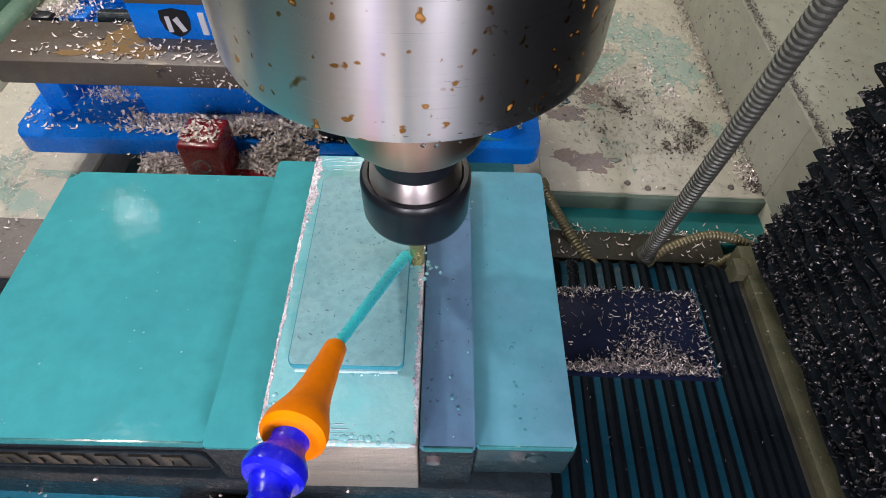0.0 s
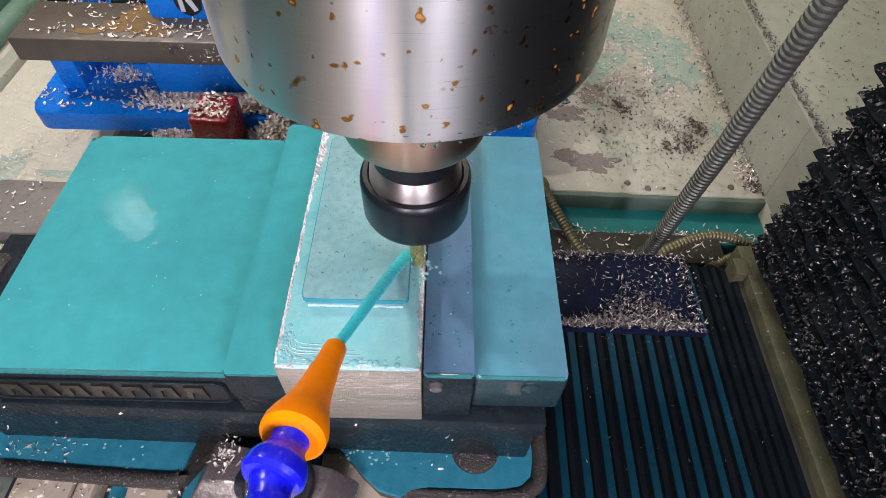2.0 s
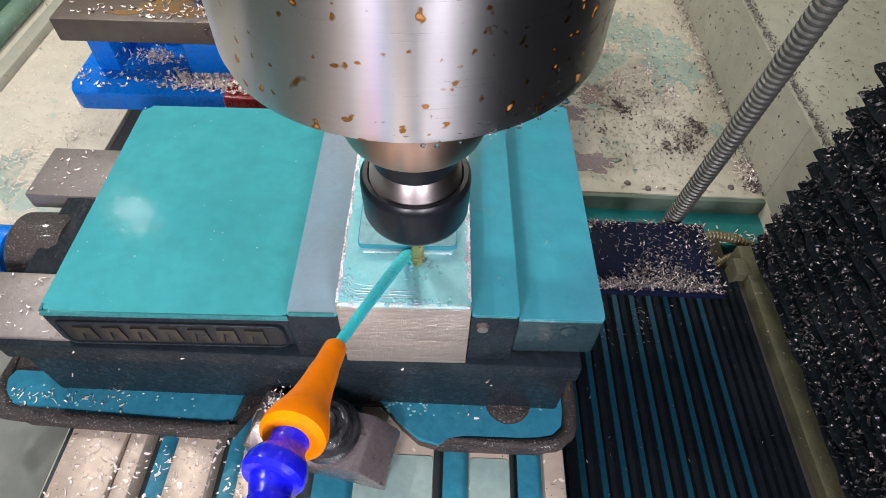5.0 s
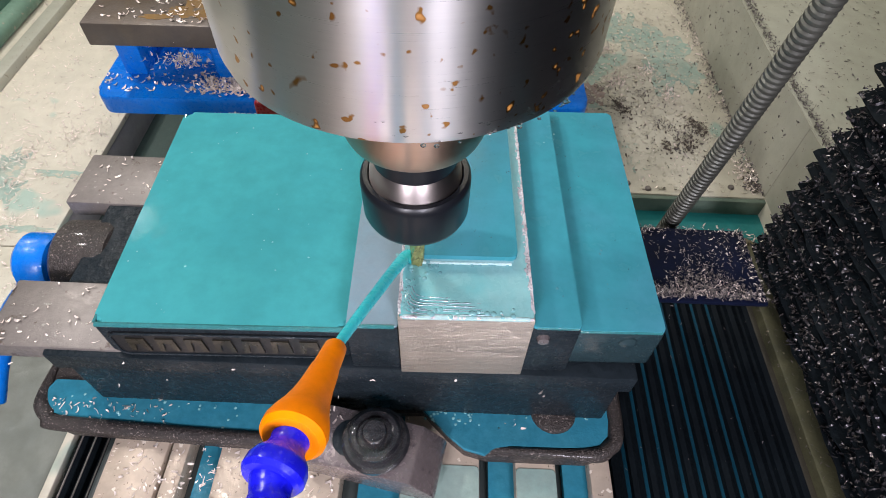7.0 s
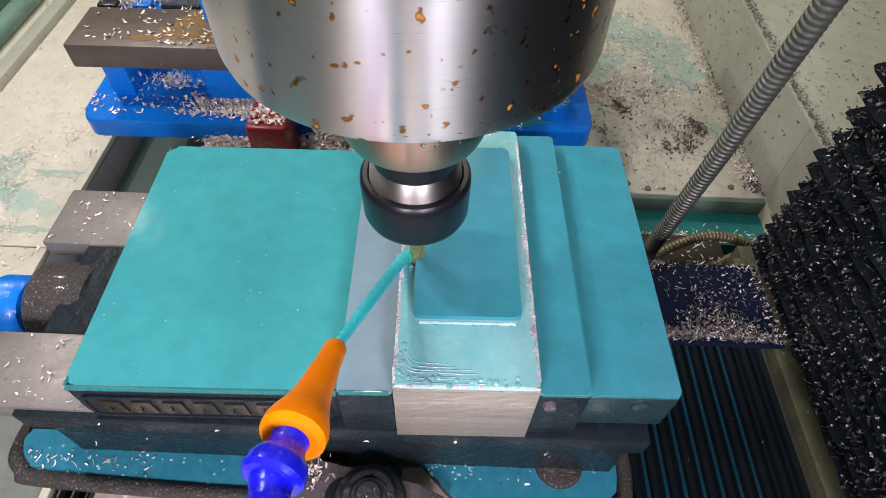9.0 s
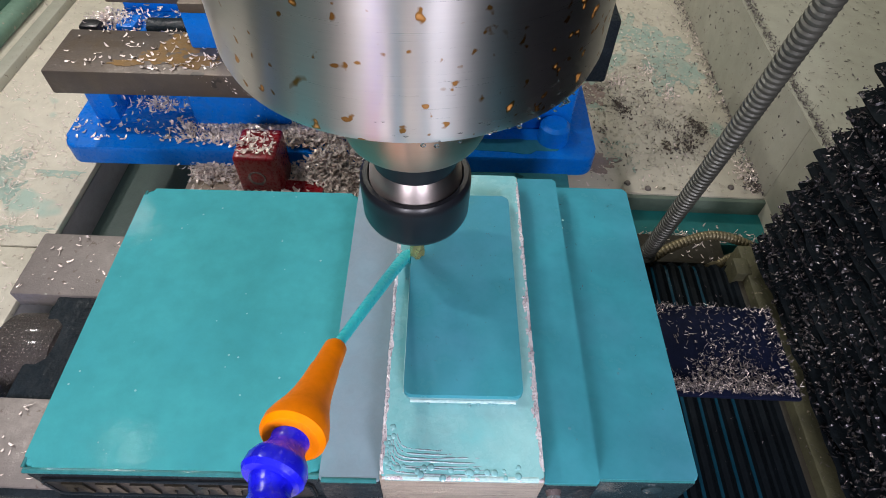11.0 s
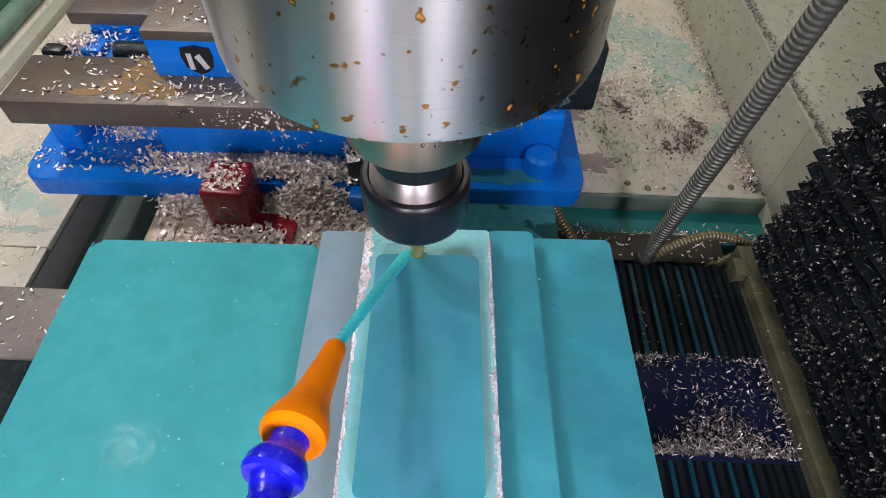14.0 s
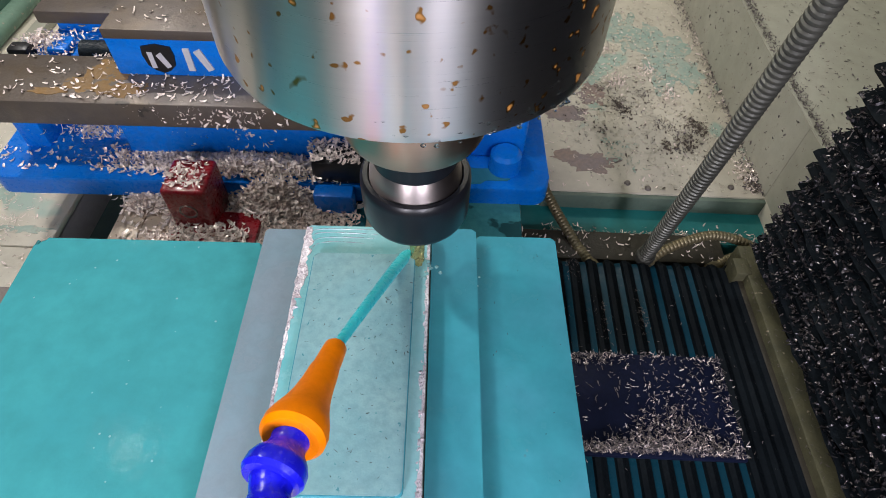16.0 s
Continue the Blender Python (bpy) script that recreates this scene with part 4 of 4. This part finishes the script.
# ---- chips and drops
def build_chips():
    R = random.Random(11)
    s = []
    for _ in range(3400):  # heap along the blue flange
        x = R.triangular(-268, -70, -150)
        y = R.gauss(372, 9) - 0.10 * max(0, x + 190)
        h = 14 * math.exp(-((x + 140) / 55) ** 2) * math.exp(-((y - 362) / 18) ** 2)
        if y < 355:
            continue
        s.append((x, y, -94.6 + R.uniform(0, 1) * h, 24))
    for _ in range(3000):  # heap behind the red stop
        x, y = R.gauss(-124, 21), R.gauss(343, 13)
        if y > 353:
            continue
        h = 29 * math.exp(-((x + 124) / 30) ** 2) * math.exp(-((y - 348) / 16) ** 2)
        s.append((x, y, -111.6 + R.uniform(0.2, 1) * h, 24))
    for _ in range(1500):
        s.append((R.triangular(-242, -95, -150), R.uniform(292, 352), -111.6 + R.uniform(0, 2), 20))
    for _ in range(360):
        s.append((R.gauss(-228, 8), R.gauss(345, 6), -111.6 + R.uniform(0, 3), 25))
    for _ in range(420):
        s.append((R.uniform(-196, -138), R.gauss(308, 6), -105.6 + R.uniform(0, 3), 25))
    for _ in range(200):
        s.append((R.uniform(-100, -60), R.uniform(356, 380), -73.6 + R.uniform(0, 2.5), 25))
    for _ in range(220):
        s.append((R.uniform(-104, -62), R.uniform(318, 344), -111.6 + R.uniform(0, 3), 25))
    for _ in range(110):
        s.append((R.uniform(-191, -166), R.uniform(322, 350), -69.8 + R.uniform(0, 2), 20))
    chips("chip_heap", s, CHIP, (-150, 360, -112), "heap of curled aluminium chips on the vise base", True, (2.8, 6.6), 2)
    s = []
    for _ in range(330):
        s.append((R.triangular(-334, -100, -160), R.uniform(367, 418), -32.8, 14))
    for _ in range(170):
        s.append((R.triangular(-300, -100, -150), 364.6 - R.uniform(0, 1), R.uniform(-52, -35), 70))
    for _ in range(160):
        s.append((R.triangular(-330, -100, -150), 383.5, R.uniform(-93, -55), 60))
    for _ in range(80):
        s.append((R.uniform(-344, -250), R.uniform(358, 384), -94.7, 12))
    for _ in range(160):
        s.append((R.gauss(-276, 10), R.gauss(397, 3), -94.4 + R.uniform(0, 12), 35))
    for _ in range(130):
        s.append((R.uniform(-230, -110), R.uniform(402, 526), 3.3, 12))
    for _ in range(200):
        s.append((R.uniform(-330, -240), R.uniform(424, 476), -51.5 + R.uniform(0, 6), 30))
    for _ in range(260):
        s.append((R.gauss(-322, 9), R.gauss(452, 5), -50 + R.uniform(0, 8), 35))
    for _ in range(140):
        s.append((R.gauss(-254, 8), R.gauss(430, 5), -50 + R.uniform(0, 6), 35))
    chips("loose_chips", s, CHIP, (-200, 400, -66), "loose aluminium chips on the blue vise", True, (2.4, 5.5), 3)
    s = []
    for _ in range(330):
        s.append((R.triangular(60, 165, 150), R.uniform(152, 210), -80.2, 10))
    for _ in range(1500):  # heap along the near edge
        x = R.triangular(64, 165, 130)
        s.append((x, 152 + abs(R.gauss(0, 2.5 + 11 * math.exp(-((x - 128) / 20) ** 2))), -80 + R.uniform(0, 5.5), 30))
    for _ in range(240):
        s.append((R.triangular(62, 112, 66), 209 - abs(R.gauss(0, 3.5)), -80 + R.uniform(0, 2), 30))
    for _ in range(170):
        s.append((R.gauss(162, 2.2), R.uniform(152, 210), -80 + R.uniform(0, 2), 30))
    for _ in range(130):
        s.append((R.uniform(60, 165), 209 + R.gauss(0, 1.5), -80 + R.uniform(0, 2), 30))
    chips("loose_chips", s[::3], CHIP, (110, 180, -80), "bright aluminium chips on the chip guard", True, (1.1, 3.0), 34, 0.6)
    chips("loose_chips", s, CHIP_DARK, (110, 180, -80), "wet aluminium chips on the chip guard", True, (1.1, 3.2), 4, 0.6)
    s = []
    for _ in range(420):
        s.append((R.uniform(-222, -92), R.uniform(-20, 60), -111.8, 8))
    for _ in range(60):
        s.append((R.uniform(-262, -190), R.uniform(66, 80), -99.4, 25))
    for _ in range(70):
        s.append((R.uniform(-255, -200), R.choice((R.uniform(76, 110), R.uniform(168, 204))), -28.3, 8))
    for _ in range(60):
        s.append((R.gauss(-99, 4), R.gauss(67, 4), -78.8, 20))
    for _ in range(24):
        s.append((R.uniform(-250, 56), R.uniform(69.6, 71), R.uniform(-100, -32), 60))
    chips("loose_chips", s, CHIP, (-150, 60, -112), "bright aluminium chips on the table and vise bed", True, (1.2, 3.6), 5)
    s = []
    for _ in range(120):
        s.append((R.uniform(-47, -8), R.uniform(102, 192), 24.5, 6))
    for _ in range(26):
        s.append((R.uniform(2, 20), R.uniform(76, 218), 9.9, 6))
    for _ in range(20):
        s.append((R.uniform(24, 58), R.uniform(80, 220), 0.5, 6))
    chips("fine_chips", s, CHIP_BLACK, (-20, 140, 20), "tiny dark chips stuck to the wet workpiece and jaws", True, (0.4, 1.3), 52, 0.7)
    s = []
    for _ in range(650):
        x, y = R.uniform(88, 290), R.uniform(376, 900)
        s.append((x, y, -159.8, 10))
    seam = []
    for _ in range(900):
        seam.append((290 - abs(R.gauss(0, 7)), R.uniform(374, 900), -159.6 + R.uniform(0, 3), 30))
    chips("fine_chips", seam, CHIP_DARK, (285, 500, -160), "brown-grey chips swept into the tray seam", False, (1.4, 3.8), 71)
    for _ in range(200):
        s.append((290 - abs(R.gauss(0, 7)), R.uniform(374, 900), -159.6 + R.uniform(0, 3), 30))
    for cx, cy, n in ((178, 540, 120), (232, 520, 90), (214, 560, 80), (282, 400, 160), (170, 600, 90)):
        for _ in range(n):
            s.append((R.gauss(cx, 8), R.gauss(cy, 10), -159.6 + R.uniform(0, 3), 30))
    for _ in range(300):
        s.append((R.uniform(-480, -329), R.uniform(200, 900), -159.6, 8))
    curls = []
    for cx, cy in ((-408, 372), (-396, 392), (-386, 350), (-410, 340), (-360, 420), (-372, 300)):
        for _ in range(60):
            curls.append((R.gauss(cx, 8), R.gauss(cy, 9), -159.5 + R.uniform(0, 2), 20))
    for _ in range(900):
        curls.append((R.uniform(-465, -329), R.triangular(200, 800, 400), -159.6, 10))
    for _ in range(260):
        curls.append((R.uniform(-500, -484), R.uniform(300, 900), -159.6 + R.uniform(0, 2), 25))
    chips("loose_chips", curls, CHIP, (-390, 450, -160), "curled chips on the cream tray", False, (2.4, 7.0), 46, 0.34)
    for _ in range(420):
        s.append((R.uniform(86, 295), 331 + abs(R.gauss(0, 6)), -177.6 + R.uniform(0, 2), 25))
    for _ in range(90):
        s.append((R.uniform(60, 235), R.uniform(300, 330), -167.4, 15))
    fine = []
    for _ in range(1000):
        x = R.uniform(88, 290)
        fine.append((x, R.triangular(374, 800, 480), -159.8, 12))
    for cx, cy, n in ((162, 530, 60), (176, 505, 70), (216, 470, 90), (236, 455, 70), (228, 430, 50), (205, 520, 60), (150, 560, 80), (262, 430, 60)):
        for _ in range(n):
            fine.append((R.gauss(cx, 6), R.gauss(cy, 6), -159.8 + R.uniform(0, 1.5), 25))
    crumbs = []
    for cx, cy, sp, n in ((178, 492, 5, 70), (174, 500, 4, 40), (252, 461, 5, 60), (248, 475, 6, 50), (213, 436, 5, 50), (233, 437, 5, 60), (152, 459, 4, 16), (283, 391, 5, 70), (240, 450, 12, 60), (170, 500, 24, 50), (230, 540, 28, 50), (190, 440, 34, 40)):
        for _ in range(n):
            crumbs.append((min(288, max(90, R.gauss(cx, sp))), max(377, R.gauss(cy, sp * 1.2)), -159.7 + R.uniform(0, 1.2), 35))
    chips("crumbs", crumbs, CRUMB, (170, 460, -160), "brown crumbs of dirt and chips on the tray", False, (1.2, 4.2), 83, 1.4)
    flakes = []
    for cx, cy, sx, sy, n in ((168, 440, 18, 22, 90), (160, 500, 16, 20, 110), (200, 470, 34, 50, 320), (150, 560, 30, 50, 200), (235, 430, 25, 40, 160), (220, 620, 35, 60, 240)):
        for _ in range(n):
            flakes.append((max(92, R.gauss(cx, sx)), max(378, R.gauss(cy, sy)), -159.7, 5))
    tagged(chips("paint_flakes", flakes, CREAM, (150, 470, -160), "peeling flakes of cream paint on the tray", False, (1.6, 4.6), 61, 1.7), "peeling flakes of cream paint on the tray", "paint flakes", kind="stuff")
    chips("fine_chips", fine, CHIP_DARK, (190, 520, -160), "fine chips on the cream tray", False, (1.0, 3.2), 26)
    chips("loose_chips", s, CHIP, (100, 500, -160), "scattered chips on the cream tray", False, (2.0, 5.6), 6, 0.75)
    s = []
    for _ in range(1000):
        s.append((291 + abs(R.gauss(0, 5)), R.uniform(340, 800), -77.6 + R.uniform(0, 2), 25))
    for _ in range(420):
        s.append((R.uniform(300, 438), R.uniform(340, 800), -77.6, 10))
    for _ in range(150):
        s.append((289.5, R.uniform(376, 700), R.uniform(-155, -85), 70))
    chips("loose_chips", s, CHIP_DARK, (300, 500, -80), "fine chips on the ledge", False, (1.5, 4.0), 7)
    s = []
    z = -128.0
    while z < 320:
        h = 9.5 + 0.10 * max(0, z + 128) ** 0.85
        for _ in range(650 if z < 130 else 200):
            f = R.uniform(0.0, 0.45)
            y = R.uniform(20, 286)
            s.append((234.4 + 40 * f + R.uniform(-1, 0.5), y, z + h * (0.53 + f) + R.uniform(0.8, 2.2), 34))
        z += h
    chips("loose_chips", s[::14], CHIP, (240, 100, -128), "bright chips caked on the pleats", False, (1.2, 3.0), 18)
    chips("loose_chips", s[1::3], CHIP_DARK, (240, 100, -128), "wet grey chips caked on the pleats", False, (1.4, 3.6), 28)
    chips("loose_chips", s, CHIP_BLACK, (240, 100, -128), "oily black chips caked on the pleats", False, (1.8, 4.6), 8)
    s = []
    for _ in range(160):
        s.append((R.uniform(233, 252), R.uniform(60, 295), -140.6, 15))
    for cx, cy in ((102, 284), (120, 230), (150, 232)):
        for _ in range(70):
            s.append((R.gauss(cx, 3), R.gauss(cy, 9), -150 + R.uniform(-4, 1), 30))
    for _ in range(120):
        s.append((R.uniform(80, 228), R.uniform(60, 285), -150.5, 30))
    chips("loose_chips", s, CHIP_DARK, (160, 200, -150), "chips caught on the way cover", False, (1.0, 2.8), 9, 0.5)
    d = []
    for _ in range(34):
        d.append((R.uniform(-188, -88), R.uniform(80, 218), -3.5, R.uniform(0.25, 0.6)))
    for _ in range(8):
        d.append((R.uniform(4, 20), R.uniform(76, 218), 10.2, R.uniform(0.25, 0.6)))
    for _ in range(8):
        d.append((R.gauss(11, 2), R.gauss(190, 2), 10.2, R.uniform(0.3, 0.9)))
    bubbles = []
    for _ in range(14):
        u = R.random()
        bubbles.append((29 + 11 * u + R.gauss(0, 2.5), 150 - 62 * u + R.gauss(0, 4), 0.5, R.triangular(0.25, 1.2, 0.4)))
    for _ in range(6):
        bubbles.append((R.uniform(4, 16), R.triangular(82, 128, 92), 10.3, R.triangular(0.25, 1.0, 0.4)))
    beads("bubbles", bubbles, BUBBLE, (20, 110, 5), "clear bubbles drifting on the coolant film", "bubbles", True)
    for _ in range(26):
        d.append((R.gauss(-53, 0.8), R.uniform(72.5, 88), 19.7, R.uniform(0.4, 1.3)))
    for _ in range(22):
        d.append((R.uniform(-53, -6), R.gauss(73, 1.0), 19.8, R.uniform(0.4, 1.3)))
    for _ in range(18):
        d.append((R.uniform(-45, -10), R.gauss(97.4, 0.5), 20.0, R.uniform(0.3, 0.7)))
    for _ in range(36):
        d.append((R.gauss(-28, 9), R.gauss(78, 4), -99.4, R.uniform(0.3, 1.0)))
    for _ in range(40):
        d.append((R.uniform(-40, 50), R.gauss(81, 1.2), -99.4, R.uniform(0.3, 0.9)))
    for _ in range(30):
        d.append((R.uniform(-255, -150), R.uniform(64, 84), -99.6, R.uniform(0.4, 1.0)))
    beads("droplets", d, DROP, (-60, 150, 0), "clear coolant droplets and bubbles on the vise", "droplets", True)


build_chips()


# ---- what moves
def travel(t):
    for (a, x0, y0), (b, x1, y1) in zip(TRAVEL, TRAVEL[1:]):
        if a <= t <= b:
            f = (t - a) / (b - a)
            return x0 + (x1 - x0) * f, y0 + (y1 - y0) * f
    return TRAVEL[-1][1:]


def motions():
    for ob in RIDERS:
        home = ob.matrix_basis.copy()
        walk(ob, [(t, Matrix.Translation(Vector((x, y, 0)) / 1000) @ home) for t, x, y in TRAVEL])
    for ob, rows in LEVELS:
        walk(ob, [(t, Matrix.Translation((0, 0, z / 1000))) for t, z in rows])
    for ob, i in PLEATS:
        walk(ob, [(t, Matrix.Translation(Vector((-i * (245 - 8 - x) / 17, 0, 0)) / 1000)) for t, x, y in TRAVEL])
    spin = HOLDER_THING.location.copy()
    walk(HOLDER_THING, [(k / 10, Matrix.Translation(spin) @ pose(0, 0, 0, 0, 0, -80 * k)) for k in range(161)])


motions()
